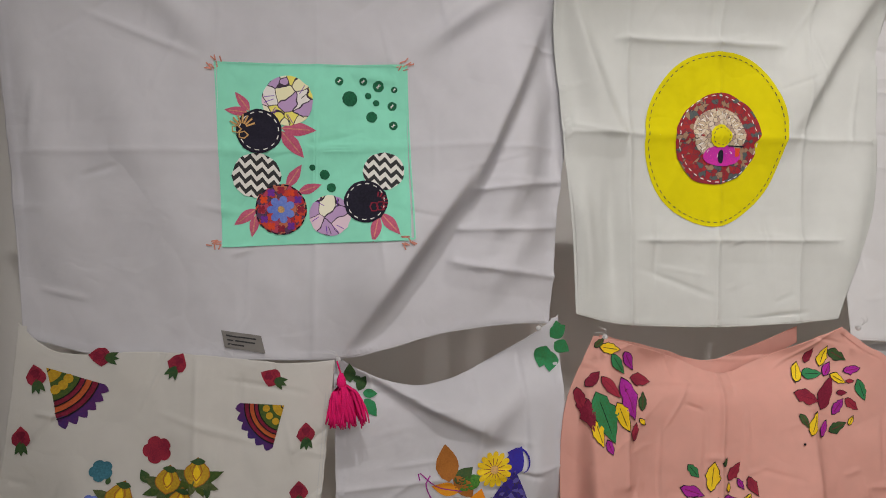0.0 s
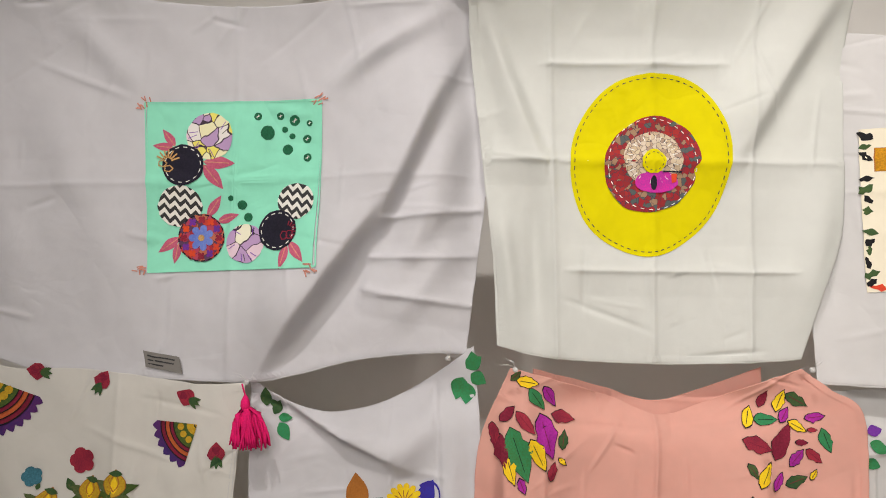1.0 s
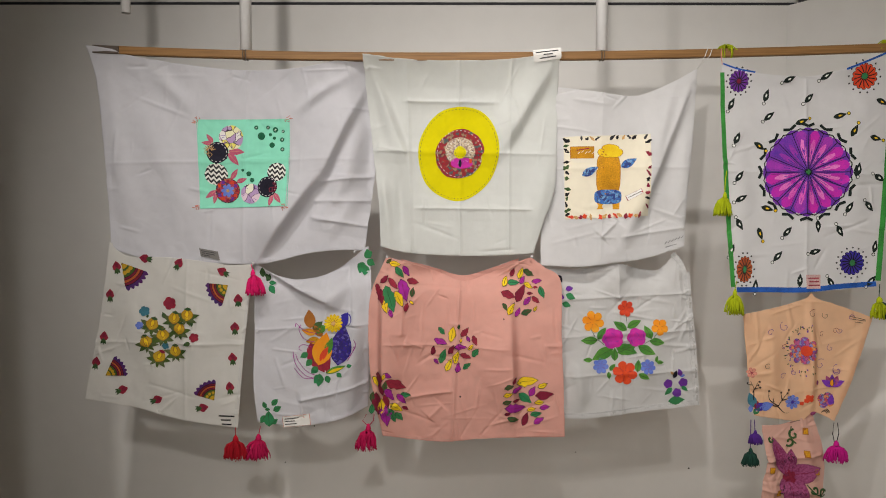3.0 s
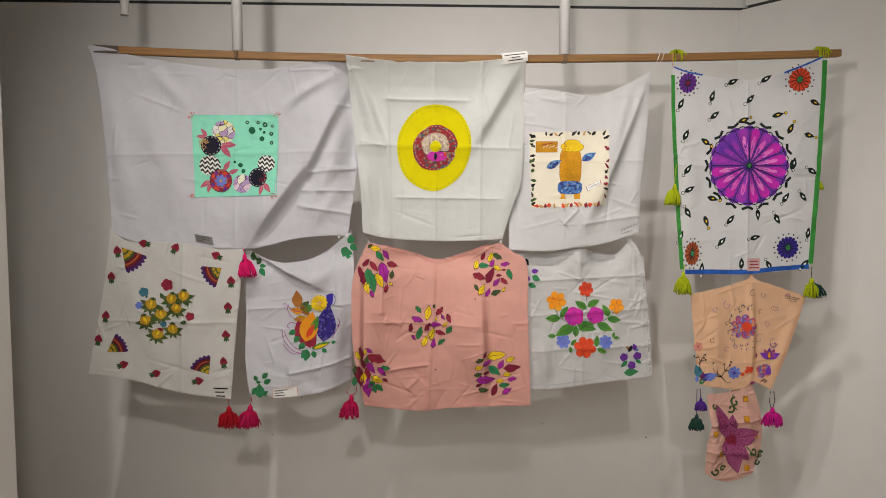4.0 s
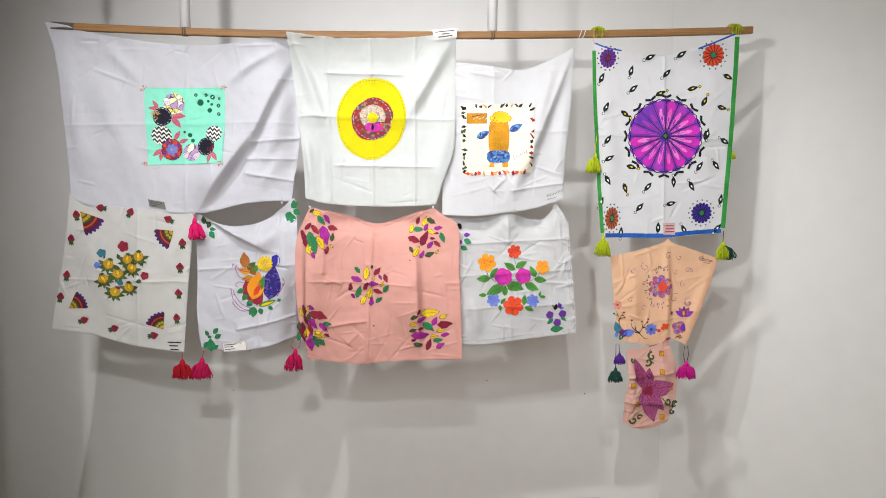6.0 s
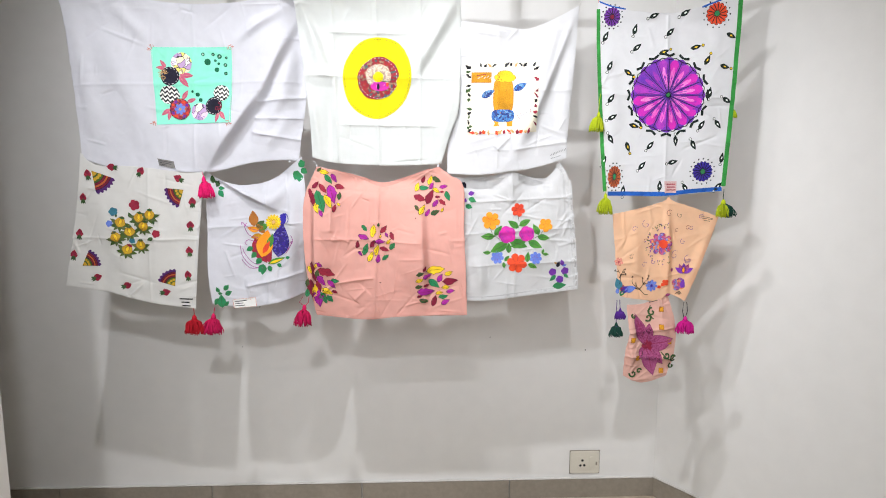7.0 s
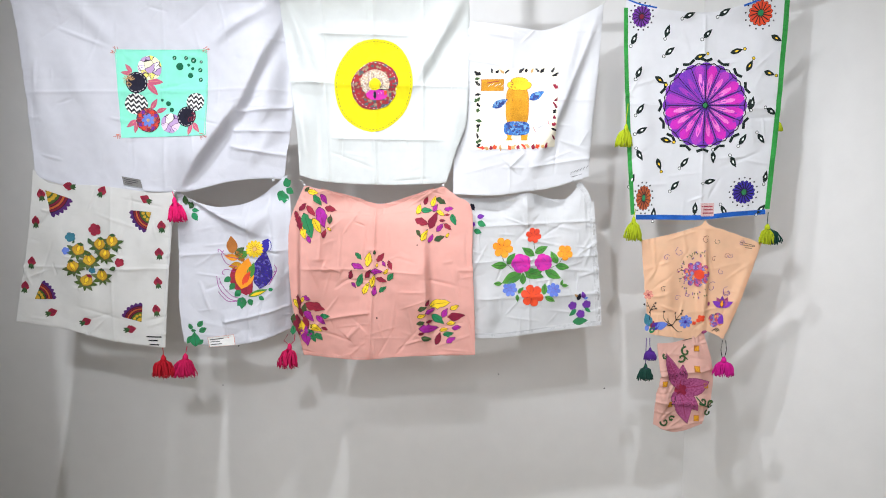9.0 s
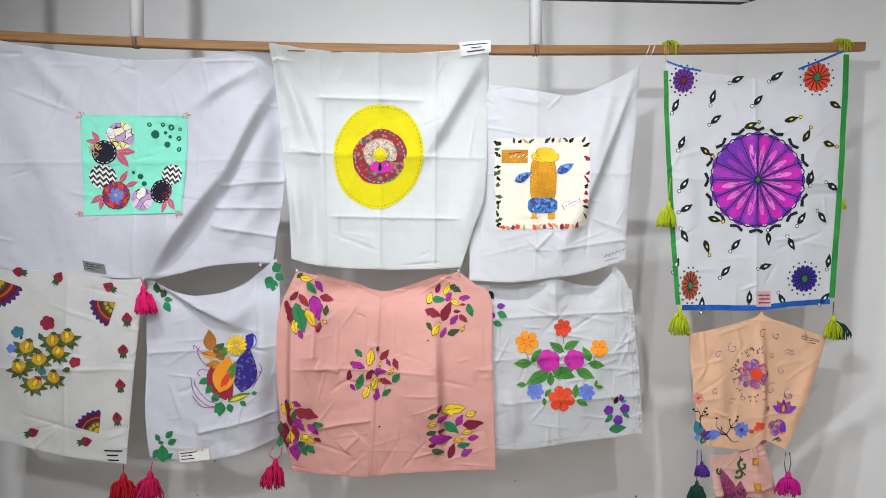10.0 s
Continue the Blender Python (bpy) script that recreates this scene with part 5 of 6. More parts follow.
def fan(apex, end_a, end_b):
    a0, a1 = math.atan2(end_a[1] - apex[1], end_a[0] - apex[0]), math.atan2(end_b[1] - apex[1], end_b[0] - apex[0])
    if a1 - a0 > math.pi:
        a1 -= 2 * math.pi
    if a0 - a1 > math.pi:
        a1 += 2 * math.pi
    r = (math.hypot(end_a[0] - apex[0], end_a[1] - apex[1]) + math.hypot(end_b[0] - apex[0], end_b[1] - apex[1])) / 2
    root = None
    for k, (f0, f1, mat) in enumerate(((0.9, 1.06, DUSK), (0.80, 0.93, WINE), (0.69, 0.81, RUST), (0.58, 0.70, WINE), (0.26, 0.59, OLIVE), (0.0, 0.27, OCHRE))):
        bm = bmesh.new()
        n = 24
        rows = []
        for i in range(n + 1):
            a = a0 + (a1 - a0) * i / n
            jag = 1.0 + (0.07 if i % 4 == 2 else 0.03 if i % 2 else -0.03 if i % 4 == 0 else 0) if k == 0 else 1.0
            rows.append([bm.verts.new(rc.at(apex[0] + r * (f0 + (f1 * jag - f0) * s) * math.cos(a), apex[1] + r * (f0 + (f1 * jag - f0) * s) * math.sin(a), 0.0016 + 0.0003 * k)) for s in (0, 0.5, 1)])
        for p, q in zip(rows, rows[1:]):
            for s in (0, 1):
                bm.faces.new((p[s], p[s + 1], q[s + 1], q[s]))
        ob = part("rainbow_fan" if k == 0 else "fan_band", bm, mat, root or rc.root)
        root = root or ob
    for f in (0.07, 0.6, 0.695, 0.81, 0.92):
        rc.stroke("fan_line", BLACK, [(apex[0] + r * f * math.cos(a0 + (a1 - a0) * i / 10), apex[1] + r * f * math.sin(a0 + (a1 - a0) * i / 10)) for i in range(11)], 0.0014, 0.0040, parent=root)
    for i in range(3):
        a = a0 + (a1 - a0) * (i + 0.5) / 3
        rc.blob("fan_spot", [OCHRE], (apex[0] + r * 0.42 * math.cos(a), apex[1] + r * 0.42 * math.sin(a)), circle(r * 0.085, None, 10), 0.0042, 1, parent=root)


fan((-1.954, 1.359), (-1.888, 1.335), (-1.941, 1.298))
fan((-1.683, 1.300), (-1.732, 1.305), (-1.698, 1.248))
fan((-2.001, 1.068), (-1.979, 1.115), (-1.951, 1.067))
fan((-1.724, 1.001), (-1.718, 1.056), (-1.764, 1.014))
for p, r, mat in (((-1.833, 1.254), 0.017, RED), ((-1.895, 1.235), 0.013, TEAL), ((-1.907, 1.199), 0.010, BLUE), ((-1.769, 1.167), 0.012, RED), ((-1.844, 1.145), 0.009, TEAL)):
    rc.blob("painted_bloom", [mat], p, petals(r, 5, 0.2, 6), 0.0016)
for p, deg in (((-1.875, 1.204), 70), ((-1.821, 1.218), 80), ((-1.786, 1.227), 85), ((-1.850, 1.176), 95), ((-1.806, 1.192), 80), ((-1.891, 1.160), 110), ((-1.859, 1.120), 60), ((-1.819, 1.134), 90)):
    a = radians(deg)
    foot = (p[0] - 0.010 * math.cos(a), p[1] - 0.010 * math.sin(a))
    for da, ll in ((72, 0.034), (-72, 0.034), (112, 0.030), (-112, 0.030), (155, 0.024), (-155, 0.024)):
        b = a + radians(da)
        rc.blob("tulip_leaf", [SAGE if da in (72, -112, 155) else OLIVE], (foot[0] + 0.45 * ll * math.cos(b), foot[1] + 0.45 * ll * math.sin(b)), leaf_shape(ll, ll * 0.40, b, jag=0.1), 0.0016, 2)
    tulip = rc.blob("tulip", [OCHRE, BROWN], p, leaf_shape(0.036, 0.031, a, jag=0.05), 0.0028, 2, edge=0.0012)
    for side in (0.5, -0.5):
        tip = (p[0] + 0.013 * math.cos(a), p[1] + 0.013 * math.sin(a))
        rc.stroke("petal_line", BROWN, [foot, (p[0] + 0.006 * math.cos(a + side * 3), p[1] + 0.006 * math.sin(a + side * 3)), tip], 0.0014, 0.0042, parent=tulip)
    rc.blob("tulip_petal", [YELLOW], (p[0] - 0.002 * math.cos(a), p[1] - 0.002 * math.sin(a)), leaf_shape(0.022, 0.009, a + 0.1), 0.0040, 1, parent=tulip)
    rc.blob("tulip_tip", [DARKLEAF if deg > 65 else WINE], (p[0] + 0.0125 * math.cos(a), p[1] + 0.0125 * math.sin(a)), leaf_shape(0.018, 0.008, a + 1.57, jag=0.1), 0.0048, 1, parent=tulip)
for base, tip in (((-1.844, 1.215), (-1.852, 1.232)), ((-1.775, 1.208), (-1.775, 1.194)), ((-1.777, 1.153), (-1.796, 1.148)), ((-1.889, 1.218), (-1.886, 1.227)), ((-1.780, 1.201), (-1.769, 1.208))):
    leaf(rc, DARKLEAF, base, tip, 0.6)
for a, b in (((-1.713, 0.961), (-1.673, 0.959)), ((-1.708, 0.950), (-1.683, 0.949)), ((-1.706, 0.939), (-1.681, 0.937))):
    rc.stroke("writing_bar", BLACK, [a, b], 0.0035, 0.0018)
for off_x in (0.006, 0.010):
    rc.stroke("hem_stitch", GREYISH, [((-1.622, 1.314)[0] - off_x, (-1.622, 1.314)[1]), ((-1.639, 1.151)[0] - off_x, (-1.639, 1.151)[1]), ((-1.666, 0.936)[0] - off_x, (-1.666, 0.936)[1])], 0.0012, 0.0014)
tag(pc, [(-1.757, 1.395), (-1.710, 1.386), (-1.705, 1.364), (-1.753, 1.374)], [(0.1, 0.85), (0.1, 0.8), (0.1, 0.5)], GREYCARD, INK, 0.012, "grey_name_card")

# bird and leaves
bc = bird_cloth
for pts in ([(-1.459, 1.172), (-1.490, 1.179), (-1.514, 1.199), (-1.514, 1.190)], [(-1.466, 1.150), (-1.494, 1.158), (-1.506, 1.183), (-1.500, 1.195)], [(-1.473, 1.136), (-1.497, 1.143), (-1.508, 1.133), (-1.501, 1.127)], [(-1.450, 1.055), (-1.488, 1.060), (-1.516, 1.093), (-1.522, 1.125)],
            [(-1.453, 1.060), (-1.485, 1.071), (-1.509, 1.100), (-1.515, 1.118)], [(-1.464, 1.055), (-1.495, 1.055), (-1.519, 1.082)], [(-1.382, 1.099), (-1.365, 1.128), (-1.362, 1.139), (-1.367, 1.134)], [(-1.375, 1.113), (-1.359, 1.139), (-1.364, 1.157)]):
    bc.stroke("pink_swirl", MAGENTA, pts, 0.0015)
for base, tip, mat, ratio in (((-1.476, 1.186), (-1.480, 1.235), BROWN, 0.62), ((-1.469, 1.182), (-1.444, 1.204), DARKLEAF, 0.6), ((-1.462, 1.172), (-1.499, 1.181), ORANGE, 0.5), ((-1.452, 1.157), (-1.490, 1.150), AMBER, 0.5), ((-1.445, 1.164), (-1.472, 1.197), BROWN, 0.5), ((-1.436, 1.193), (-1.462, 1.172), LEAF, 0.6)):
    leaf(bc, mat, base, tip, ratio, 0.0, 0.0018)
bc.blob("red_leaf_body", [RED], (-1.453, 1.108), leaf_shape(0.096, 0.062, radians(-60)), 0.0018)
bc.blob("blue_bird_body", [DOTTED], (-1.397, 1.142), [(x, z) for x, z in leaf_shape(0.110, 0.058, radians(80))], 0.0034, label="dotted indigo bird body")
bc.blob("bird_neck", [INDIGO], (-1.388, 1.207), leaf_shape(0.046, 0.024, radians(65)), 0.0030)
bc.stroke("bird_crest", INDIGO, [(-1.396, 1.218), (-1.381, 1.225), (-1.371, 1.216), (-1.371, 1.201), (-1.378, 1.194)], 0.004, 0.0046, taper=True)
bc.blob("orange_leaf_body", [ORANGE], (-1.445, 1.132), leaf_shape(0.090, 0.052, radians(75)), 0.0046)
bc.blob("olive_leaf", [LEAF], (-1.428, 1.139), leaf_shape(0.050, 0.020, radians(70)), 0.0050)
bc.blob("amber_leaf", [VERMILION], (-1.441, 1.120), leaf_shape(0.046, 0.016, radians(60)), 0.0060)
flower(bc, YELLOW, (-1.416, 1.199), 0.024, 14, [GOLD], "sunflower", 0.0060, 0.28)
bc.blob("yellow_crescent", [LEAF], (-1.411, 1.078), leaf_shape(0.056, 0.016, radians(20)), 0.0030)
bc.blob("lime_crescent", [YELLOW], (-1.412, 1.076), leaf_shape(0.044, 0.008, radians(18)), 0.0042)
for base, tip in (((-1.484, 1.120), (-1.504, 1.109)), ((-1.474, 1.104), (-1.489, 1.086)), ((-1.458, 1.085), (-1.476, 1.067)), ((-1.453, 1.067), (-1.457, 1.033)), ((-1.436, 1.062), (-1.429, 1.042)), ((-1.410, 1.067), (-1.396, 1.057)), ((-1.384, 1.085), (-1.370, 1.088)), ((-1.450, 1.064), (-1.469, 1.041))):
    leaf(bc, GREEN, base, tip, 0.72, 0.0, 0.0024)
for base, tip in (((-1.579, 0.984), (-1.563, 1.001)), ((-1.594, 0.977), (-1.602, 0.994)), ((-1.575, 0.970), (-1.554, 0.981)), ((-1.595, 0.958), (-1.609, 0.937)), ((-1.586, 0.928), (-1.588, 0.970)), ((-1.580, 0.935), (-1.564, 0.948)), ((-1.597, 0.974), (-1.583, 0.973))):
    leaf(bc, GREEN, base, tip, 0.66, 0.0, 0.0018, DARKLEAF)
for base, tip in (((-1.601, 1.318), (-1.602, 1.344)), ((-1.591, 1.307), (-1.581, 1.327)), ((-1.585, 1.304), (-1.566, 1.302)), ((-1.583, 1.297), (-1.568, 1.275)), ((-1.598, 1.325), (-1.584, 1.318))):
    leaf(bc, DARKLEAF if base[0] < -1.59 else GREEN, base, tip, 0.6)
for base, tip in (((-1.335, 1.369), (-1.315, 1.385)), ((-1.339, 1.357), (-1.349, 1.328)), ((-1.329, 1.362), (-1.309, 1.349)), ((-1.332, 1.349), (-1.336, 1.322)), ((-1.325, 1.374), (-1.328, 1.392))):
    leaf(bc, GREEN, base, tip, 0.8)
tag(bc, [(-1.553, 0.954), (-1.481, 0.962), (-1.478, 0.932), (-1.550, 0.926)], [(0.08, 0.6), (0.08, 0.45), (0.08, 0.5)], PAPER, INK, 0.0040, "paper_tag", CORAL)
disc(bc, BLACK, (-1.469, 0.929), 0.0018, None, "ink_spot")

# peach cloth flowers
ec = peach_cloth
half = ec.blob("half_mandala", [MULTI], (-0.208, 1.128), petals(0.036, 9, 0.3, 6, 0.4), 0.0018, label="red and purple painted flower")
ec.blob("flower_centre", [VERMILION], (-0.201, 1.128), circle(0.011, 0.014, 14), 0.0032, parent=half)
for k in range(60):
    a = radians(random.uniform(70, 300))
    r = random.uniform(0.046, 0.068)
    p = ((-0.203, 1.128)[0] + r * 0.8 * math.cos(a), (-0.203, 1.128)[1] + r * math.sin(a))
    ec.blob("dot", [DARKLEAF if k % 3 else PURPLE], p, leaf_shape(0.005, 0.0026, a), 0.0016, 1)
for p, s, a in (((-0.293, 1.175), 0.010, 0.5), ((-0.255, 1.190), 0.014, 2.0), ((-0.256, 1.136), 0.010, 0), ((-0.184, 1.223), 0.012, 1), ((-0.148, 1.218), 0.010, 2.5), ((-0.121, 1.177), 0.010, 0), ((-0.110, 1.179), 0.009, 3), ((-0.157, 1.169), 0.008, 1), ((-0.135, 1.134), 0.010, 2), ((-0.160, 1.091), 0.016, 1),
                ((-0.256, 1.061), 0.010, 0.5), ((-0.226, 1.070), 0.009, 2), ((-0.299, 1.087), 0.009, 1), ((-0.117, 1.078), 0.014, 1.5), ((-0.081, 1.212), 0.009, 0.3)):
    curl(ec, random.choice((PURPLE, INK, WINE)), p, s, a, 0.0011)
for a, b in (((-0.086, 1.216), (-0.044, 1.206)), ((-0.079, 1.208), (-0.044, 1.203)), ((-0.072, 1.201), (-0.052, 1.198))):
    ec.stroke("writing_bar", INK, [a, b], 0.0012)
flower(ec, CORAL, (-0.338, 1.071), 0.014, 6, [RED], "coral_flower")
for pts in ([(-0.332, 1.000), (-0.331, 1.028), (-0.341, 1.050)], [(-0.331, 1.028), (-0.316, 1.032)], [(-0.336, 1.039), (-0.350, 1.040)], [(-0.333, 1.019), (-0.320, 1.049)], [(-0.282, 0.986), (-0.268, 0.983), (-0.256, 0.999), (-0.240, 1.021)], [(-0.256, 0.999), (-0.260, 1.016)], [(-0.268, 0.984), (-0.290, 1.000), (-0.294, 1.019)], [(-0.268, 0.983), (-0.250, 0.965), (-0.238, 0.966)],
            [(-0.256, 0.998), (-0.235, 1.004)], [(-0.279, 0.994), (-0.282, 1.005)]):
    ec.stroke("painted_twig", BLACK, pts, 0.0030, taper=True)
for p in ((-0.317, 1.047), (-0.315, 1.032), (-0.320, 1.038), (-0.240, 1.025), (-0.243, 1.016), (-0.259, 1.018), (-0.293, 1.023), (-0.234, 1.006), (-0.348, 1.044)):
    disc(ec, BLACK, p, 0.0026, None, "bud")
for p, ll, dg, mat in (((-0.336, 1.000), 0.040, 110, TEAL), ((-0.323, 0.973), 0.026, 60, GREEN), ((-0.315, 0.983), 0.034, 40, INDIGO), ((-0.298, 0.984), 0.038, 15, BLUE), ((-0.323, 0.986), 0.024, 80, WINE), ((-0.339, 0.978), 0.020, 90, BLUE)):
    ec.blob("butterfly_wing", [mat], p, leaf_shape(ll, ll * 0.6, radians(dg)), 0.0018)
flower(ec, BLUE, (-0.229, 0.993), 0.019, 8, [INDIGO], "blue_flower")
for p, r in (((-0.205, 0.989), 0.006), ((-0.188, 1.004), 0.011), ((-0.195, 0.997), 0.006)):
    ec.blob("rust_spot", [VERMILION], p, petals(r, 4, 0.3, 4), 0.0016)
for dg, mat in ((30, VIOLET), (90, PURPLE), (150, VIOLET), (60, PLUM), (120, PLUM)):
    p = (-0.130, 1.036)
    ec.blob("lotus_petal", [mat], (p[0] + 0.014 * math.cos(radians(dg)), p[1] + 0.014 * math.sin(radians(dg))), leaf_shape(0.034, 0.016, radians(dg)), 0.0018 + dg * 0.000006)
ec.blob("lotus_heart", [ORANGE, NAVY], (-0.131, 1.045), leaf_shape(0.022, 0.010, radians(88)), 0.0036, edge=0.002)
curl(ec, PURPLE, (-0.117, 1.075), 0.012, 2.6, 0.0013)
ec.blob("purple_motif", [MULTI], (-0.144, 0.998), petals(0.022, 4, 0.3, 6, 0.3), 0.0018)
ec.blob("purple_wing", [VIOLET], (-0.131, 1.000), leaf_shape(0.030, 0.014, radians(80)), 0.0032)
for pts in ([(-0.153, 0.965), (-0.146, 0.971), (-0.139, 0.963)], [(-0.148, 0.968), (-0.142, 0.973), (-0.136, 0.965)], [(-0.144, 0.971), (-0.139, 0.975), (-0.133, 0.966)]):
    ec.stroke("wing_stripe", BLACK, pts, 0.0018)
ec.blob("plum_spot", [PLUM], (-0.169, 1.045), circle(0.005, 0.006, 10), 0.0016)
ec.blob("plum_spot", [PLUM], (-0.175, 0.964), leaf_shape(0.018, 0.010, 0.2), 0.0016)

# dusty pink cloth
lc = last_cloth
for tip, ratio in (((-0.279, 0.903), 0.36), ((-0.155, 0.822), 0.58), ((-0.219, 0.704), 0.52), ((-0.269, 0.760), 0.5), ((-0.190, 0.742), 0.5), ((-0.232, 0.873), 0.5)):
    leaf(lc, PLUM, (-0.243, 0.801), tip, ratio, 0.0008, 0.0018 + 0.0006 * ratio, WINE, "plum_petal")
lc.blob("plum_heart", [WINE], (-0.239, 0.801), petals(0.018, 5, 0.3, 6), 0.0042)
for p, s, a in (((-0.225, 0.908), 0.012, 1.5), ((-0.236, 0.890), 0.011, 4), ((-0.282, 0.894), 0.007, 2), ((-0.158, 0.759), 0.011, 0.5), ((-0.180, 0.772), 0.010, 3.5), ((-0.161, 0.736), 0.009, 2), ((-0.285, 0.712), 0.011, 3), ((-0.264, 0.719), 0.008, 0.4)):
    curl(lc, DARKLEAF, p, s * 1.15, a, 0.0056)
lc.stroke("vine", DARKLEAF, [(-0.230, 0.929), (-0.233, 0.903), (-0.219, 0.885)], 0.003)
lc.stroke("vine", DARKLEAF, [(-0.198, 0.783), (-0.173, 0.759), (-0.150, 0.768)], 0.003)
for p in ((-0.195, 0.917), (-0.197, 0.862), (-0.286, 0.820), (-0.167, 0.813), (-0.272, 0.764), (-0.193, 0.720)):
    lc.blob("ochre_square", [AMBER, BROWN], p, [(0.0075, 0.008), (-0.0075, 0.0085), (-0.008, -0.008), (0.007, -0.0085)], 0.0020, 2, edge=0.0018)
lc.stroke("writing_bar", INK, [(-0.234, 0.938), (-0.208, 0.945)], 0.0014)


# ---- tassels and ties ----
def tassel(top, y, length, spread, mat, label, cord=None, strands=44, mats=None, lean=0.0, group="yarn tassels", split=False):
    """A yarn tassel that hangs from top; cord: points of the thread above it."""
    x, z = top
    length, spread, strands = length * 0.94, spread * 1.16, round(strands * 2.3)
    root = tagged(new("yarn_tassel"), label, "tassel", group)
    root.location = (x, y, z)
    r = spread * 0.10
    bm = bmesh.new()
    neck = length * 0.22
    tube([(0, 0, 0.003), (0, 0, -neck * 0.3), (0, 0, -neck * 0.75), (lean * neck, 0, -neck * 1.1)], [r * 0.35, r * 1.0, r * 1.15, r * 0.85], 12, bm)
    part("head", bm, mat, root, smooth=True)
    bm = bmesh.new()
    tube([(math.cos(a) * r * 0.98 + lean * neck, math.sin(a) * r * 0.98, -neck * 1.02) for a in [k * 0.8 for k in range(9)]], 0.0010, 5, bm)
    part("binding", bm, (mats or [mat])[-1], root, smooth=True)
    bm = bmesh.new()
    for k in range(strands):
        a, f = random.uniform(0, 6.283), math.sqrt(random.random())
        ex, ey = spread * 0.5 * f * math.cos(a) + lean * length, spread * 0.32 * f * math.sin(a)
        ll = length * random.uniform(0.86, 1.04)
        w = random.uniform(-1, 1) * spread * 0.06
        pts = []
        for i in range(6):
            t = i / 5
            e = t ** 0.42
            pts.append((lean * neck * (1 - t) + r * 0.5 * math.cos(a) * (1 - t) + ex * e + w * math.sin(t * 5 + k), r * 0.5 * math.sin(a) * (1 - t) + ey * e, -neck * 0.9 - (ll - neck * 0.9) * t))
        first = len(bm.faces)
        tube(pts, [0.0015, 0.0017, 0.0017, 0.0017, 0.0015, 0.0011], 4, bm)
        if split and ex > lean * length:
            bm.faces.ensure_lookup_table()
            for fc_ in bm.faces[first:]:
                fc_.material_index = 1
    part("yarn_skirt", bm, mats or mat, root, smooth=True)
    if cord:
        for pts in cord:
            part("cord", tube([(px - x, 0.002, pz - z) for px, pz in pts], 0.0011, 5), mats[-1] if mats else mat, root)
    return root


tassel((-1.613, 1.339), -0.545, 0.066, 0.046, HOTPINK, "hot pink yarn tassel at a knotted corner", [[(-1.618, 1.356), (-1.613, 1.339)]], lean=0.12)
tassel((-1.671, 0.906), -0.52, 0.062, 0.058, REDYARN, "red yarn tassel below the rose cloth corner", [[(-1.672, 0.929), (-1.671, 0.906)]])
tassel((-1.613, 0.908), -0.515, 0.066, 0.060, CRIMSON, "crimson yarn tassel below the bird cloth corner", [[(-1.608, 0.931), (-1.613, 0.908)]], lean=-0.08)
tassel((-1.326, 0.938), -0.53, 0.070, 0.050, CRIMSON, "crimson yarn tassel looped at the pink cloth corner", [[(-1.331, 0.965), (-1.341, 0.948), (-1.326, 0.934)], [(-1.311, 0.965), (-1.313, 0.948), (-1.325, 0.934)]], lean=-0.1)
tassel((-0.420, 1.532), -0.55, 0.060, 0.040, LIMEYARN, "lime yarn tassel on a thin pink thread", [[(-0.416, 1.588), (-0.419, 1.558), (-0.420, 1.532)]], lean=-0.1)
tassel((-0.003, 1.550), -0.535, 0.034, 0.020, LIMEYARN, "small lime yarn tassel on the green edge", lean=0.15, strands=20)
tassel((-0.391, 1.286), -0.552, 0.066, 0.042, LIMEYARN, "lime yarn tassel at the mandala cloth corner", [[(-0.386, 1.309), (-0.391, 1.286)]])
tassel((-0.021, 1.265), -0.552, 0.056, 0.058, LIMEYARN, "lime and dark green yarn tassel at a cloth corner", [[(-0.020, 1.300), (-0.021, 1.265)]], mats=[LIMEYARN, PINEYARN], lean=0.2, split=True)
tassel((-0.331, 0.922), -0.55, 0.034, 0.034, PURPLEYARN, "small purple yarn tassel below the peach cloth", [[(-0.333, 0.951), (-0.331, 0.922)]])
tassel((-0.342, 0.876), -0.55, 0.046, 0.040, PINEYARN, "dark green yarn tassel below the peach cloth", [[(-0.342, 0.951), (-0.342, 0.876)]], mats=[PINEYARN, PURPLEYARN])
tassel((-0.121, 0.893), -0.55, 0.054, 0.054, FUCHSIA, "fuchsia yarn tassel on a dark cord", [[(-0.127, 0.942), (-0.130, 0.914), (-0.125, 0.892)], [(-0.118, 0.942), (-0.114, 0.914), (-0.119, 0.892)]], mats=[FUCHSIA, NAVY])


def pompom(x, z, label):
    """A tuft of yarn tied over the batten, with loose ends over its front."""
    root = tagged(new("yarn_tuft"), label, "tassel", "lime tufts on the batten")
    root.location = (x, -0.53, z)
    bm = bmesh.new()
    for k in range(60):
        a, up = random.uniform(0, 6.283), random.uniform(0.2, 1)
        s = random.uniform(0.018, 0.034)
        d = Vector((math.cos(a), 0.5 * math.sin(a), up)).normalized()
        pts = [Vector((0, 0, 0.008)) + d * s * t + Vector((0, 0, -0.026 * t * t)) for t in (0, 0.35, 0.7, 1.0)]
        tube(pts, [0.0013, 0.0014, 0.0013, 0.0009], 4, bm)
    part("yarn_crown", bm, LIMEYARN, root, smooth=True)
    bm = bmesh.new()
    for k in range(6):
        px = random.uniform(-0.014, 0.014)
        tube([(px * 0.5, -0.006, 0.012), (px, -0.0125, 0.008), (px * 1.1, -0.0135, -0.012), (px * 0.9, -0.012, -0.022)], 0.0013, 4, bm)
    part("yarn_fringe", bm, LIMEYARN, root, smooth=True)
    return root


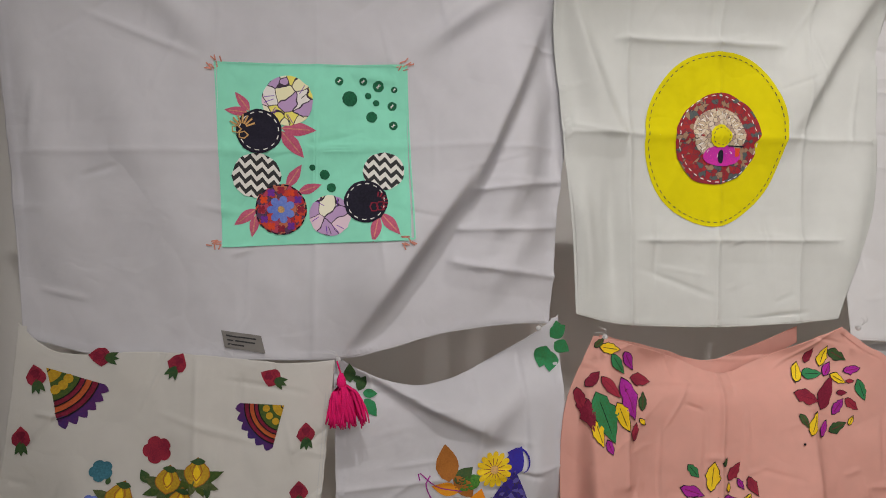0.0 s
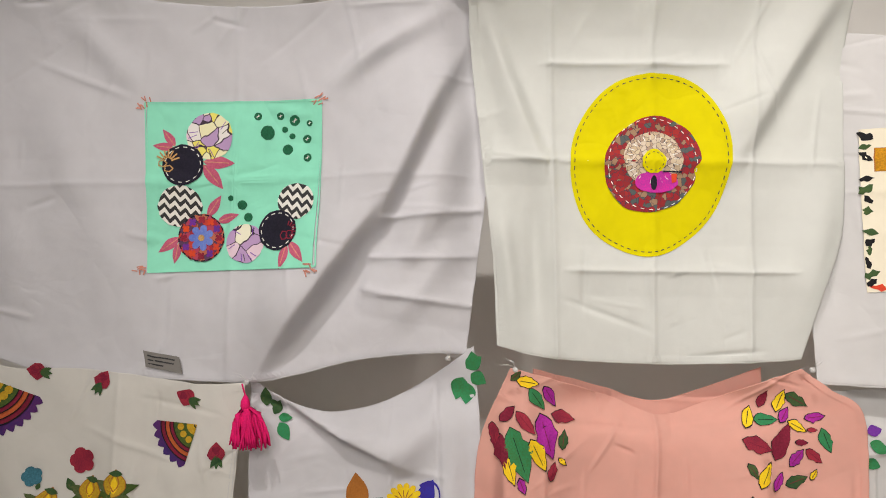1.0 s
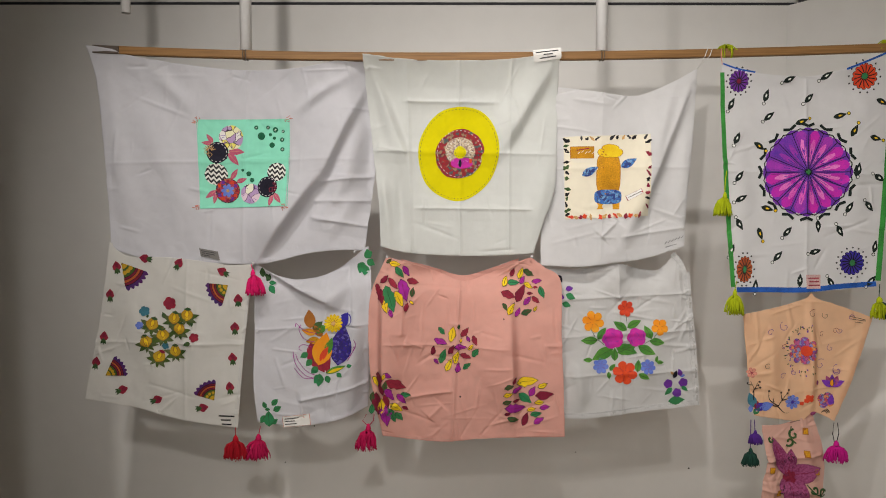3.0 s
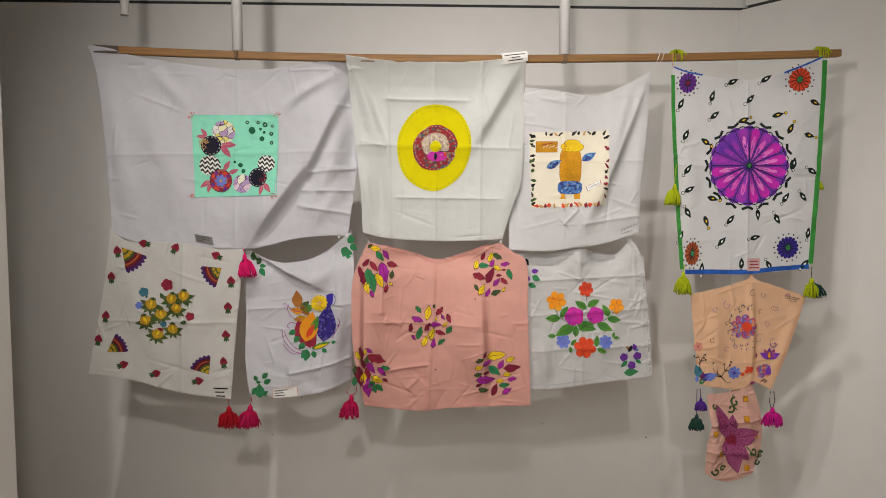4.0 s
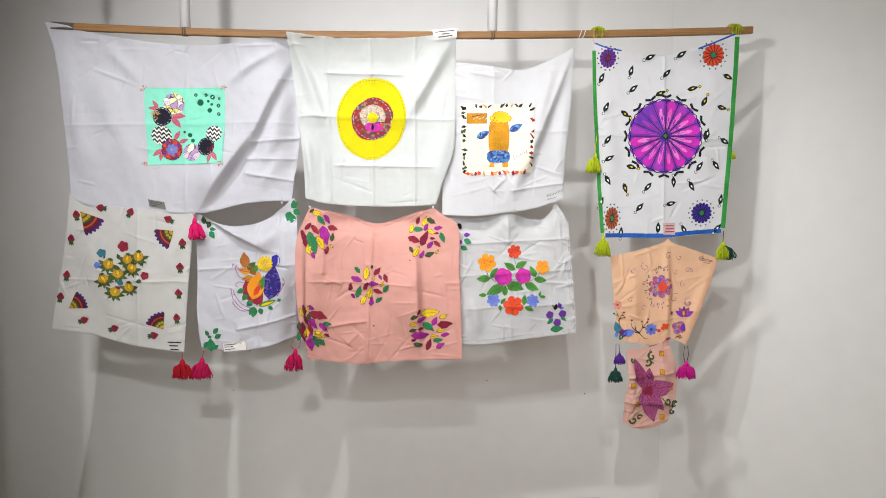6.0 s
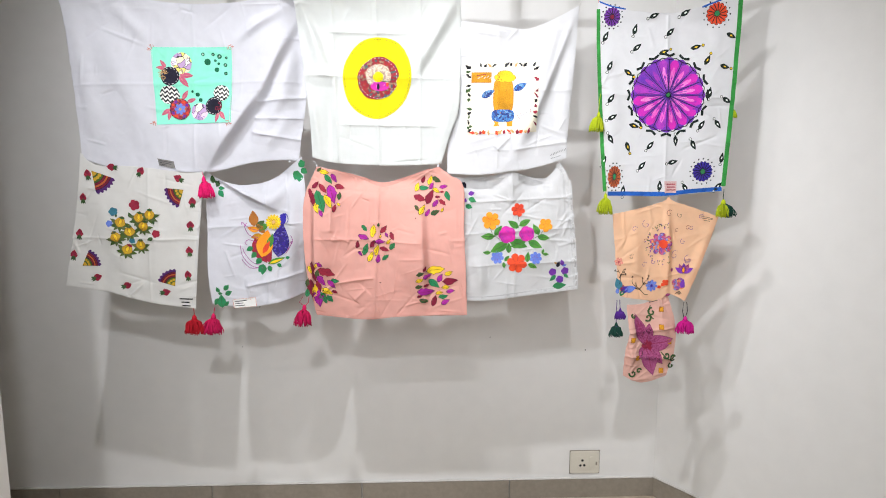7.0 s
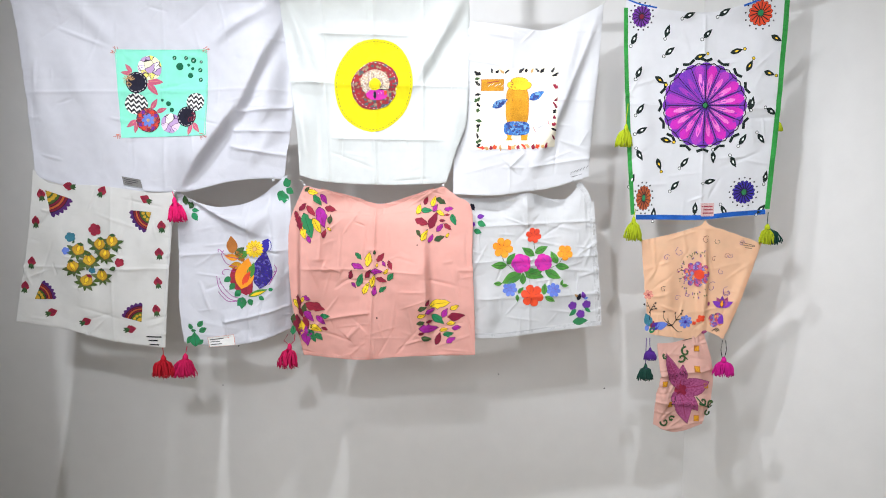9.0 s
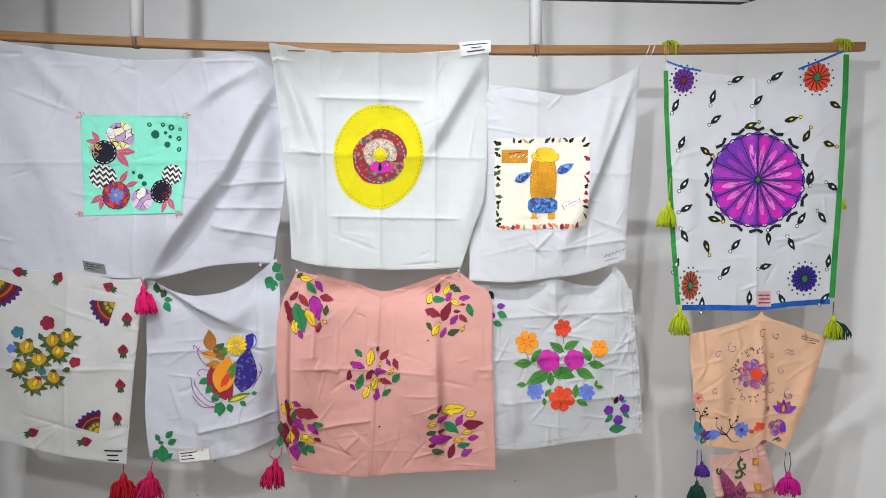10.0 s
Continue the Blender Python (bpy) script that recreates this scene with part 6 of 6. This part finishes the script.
pompom((-0.417, 1.896)[0], rod_z(-0.35) + 0.006, "lime yarn tuft tied over the wooden batten")
pompom((-0.003, 1.903)[0], rod_z(0.0) + 0.006, "lime yarn tuft tied over the batten end")
tie = tagged(new("tie_thread"), "thin white thread tying a cloth corner to the batten", "thread")
for dx in (0.0, 0.012):
    part("strand", tube([((-0.480, 1.850)[0], -0.507, (-0.480, 1.850)[1]), ((-0.473, 1.876)[0] + dx, -0.542, (-0.473, 1.876)[1]), ((-0.466, 1.899)[0] + dx, -0.542, rod_z(-0.46) + 0.012)], 0.0009, 5), WHITE, tie)
tie = tagged(new("tie_thread"), "thin pink thread tying the mandala cloth to the batten", "thread")
part("strand", tube([((-0.430, 1.853)[0], -0.543, (-0.430, 1.853)[1]), ((-0.433, 1.879)[0], -0.543, rod_z(-0.38) - 0.004), ((-0.430, 1.890)[0], -0.540, rod_z(-0.38) + 0.010)], 0.0009, 5), CORAL, tie)
for p, q in (((-1.616, 1.356), -0.53), ((-1.358, 1.385), -0.525), ((-1.274, 1.373), -0.54), ((-0.906, 1.372), -0.54)):
    knot = tagged(new("corner_knot"), "twisted knot where two cloth corners are tied", "knot", "corner knots")
    knot.location = (p[0], q, p[1])
    bm = bmesh.new()
    bmesh.ops.create_icosphere(bm, subdivisions=3, radius=0.0035)
    for v in bm.verts:
        v.co *= 1 + 0.35 * noise.noise(v.co * 160 + Vector((p[0] * 50, 0, 0)))
    part("lump", bm, COTTON, knot, smooth=True)
    bm = bmesh.new()
    for k in range(3):
        a = random.uniform(0.3, 2.8)
        tube([(0, -0.006, 0.004), (0.012 * math.cos(a), -0.012, 0.012 * math.sin(a)), (0.022 * math.cos(a + 0.3), -0.012, 0.018 * math.sin(a + 0.3))], [0.0005, 0.0004, 0.0003], 4, bm)
    part("thread_ends", bm, COTTON, knot)

for p, r in (((-0.300, 0.623), 0.003), ((-0.683, 0.680), 0.002), ((-1.656, 0.652), 0.002)):
    bm = tube([(p[0], -0.0006, p[1]), (p[0], 0.001, p[1])], r, 9)
    tagged(mesh_object("wall_mark", bm, INK), "small dark scuff mark on the white wall", "mark", "wall scuffs", "structure")

circle_cloth.hem(MILK)
patch_cloth.hem(LAVENDER, ("bottom", "left"))
panel_cloth.hem(COTTON, ("bottom", "right"))
rose_cloth.hem(CREAM)
bird_cloth.hem(LAVENDER)
pink_cloth.hem(PINK, ("bottom", "right"))
flower_cloth.hem(HEMGREY, ("bottom", "right"), 0.008, 0.014)
peach_cloth.hem(PEACH, ("left", "right"))

# ---- floor tiles ----
tile_mesh = bpy.data.meshes.new("tile")
tile_bm = box(-0.2985, 0.2985, -0.2985, 0.2985, -0.0055, 0, 0.0012)
tile_bm.to_mesh(tile_mesh)
tile_bm.free()
tile_mesh.materials.append(TILE)
for i in range(-4, 6):
    for j in range(0, 8):
        tile = new("tile", tile_mesh)
        tile.location = (-0.957 + 0.598 * i, -0.3 - 0.6 * j + 0.06, 0)
        tile.parent = floor
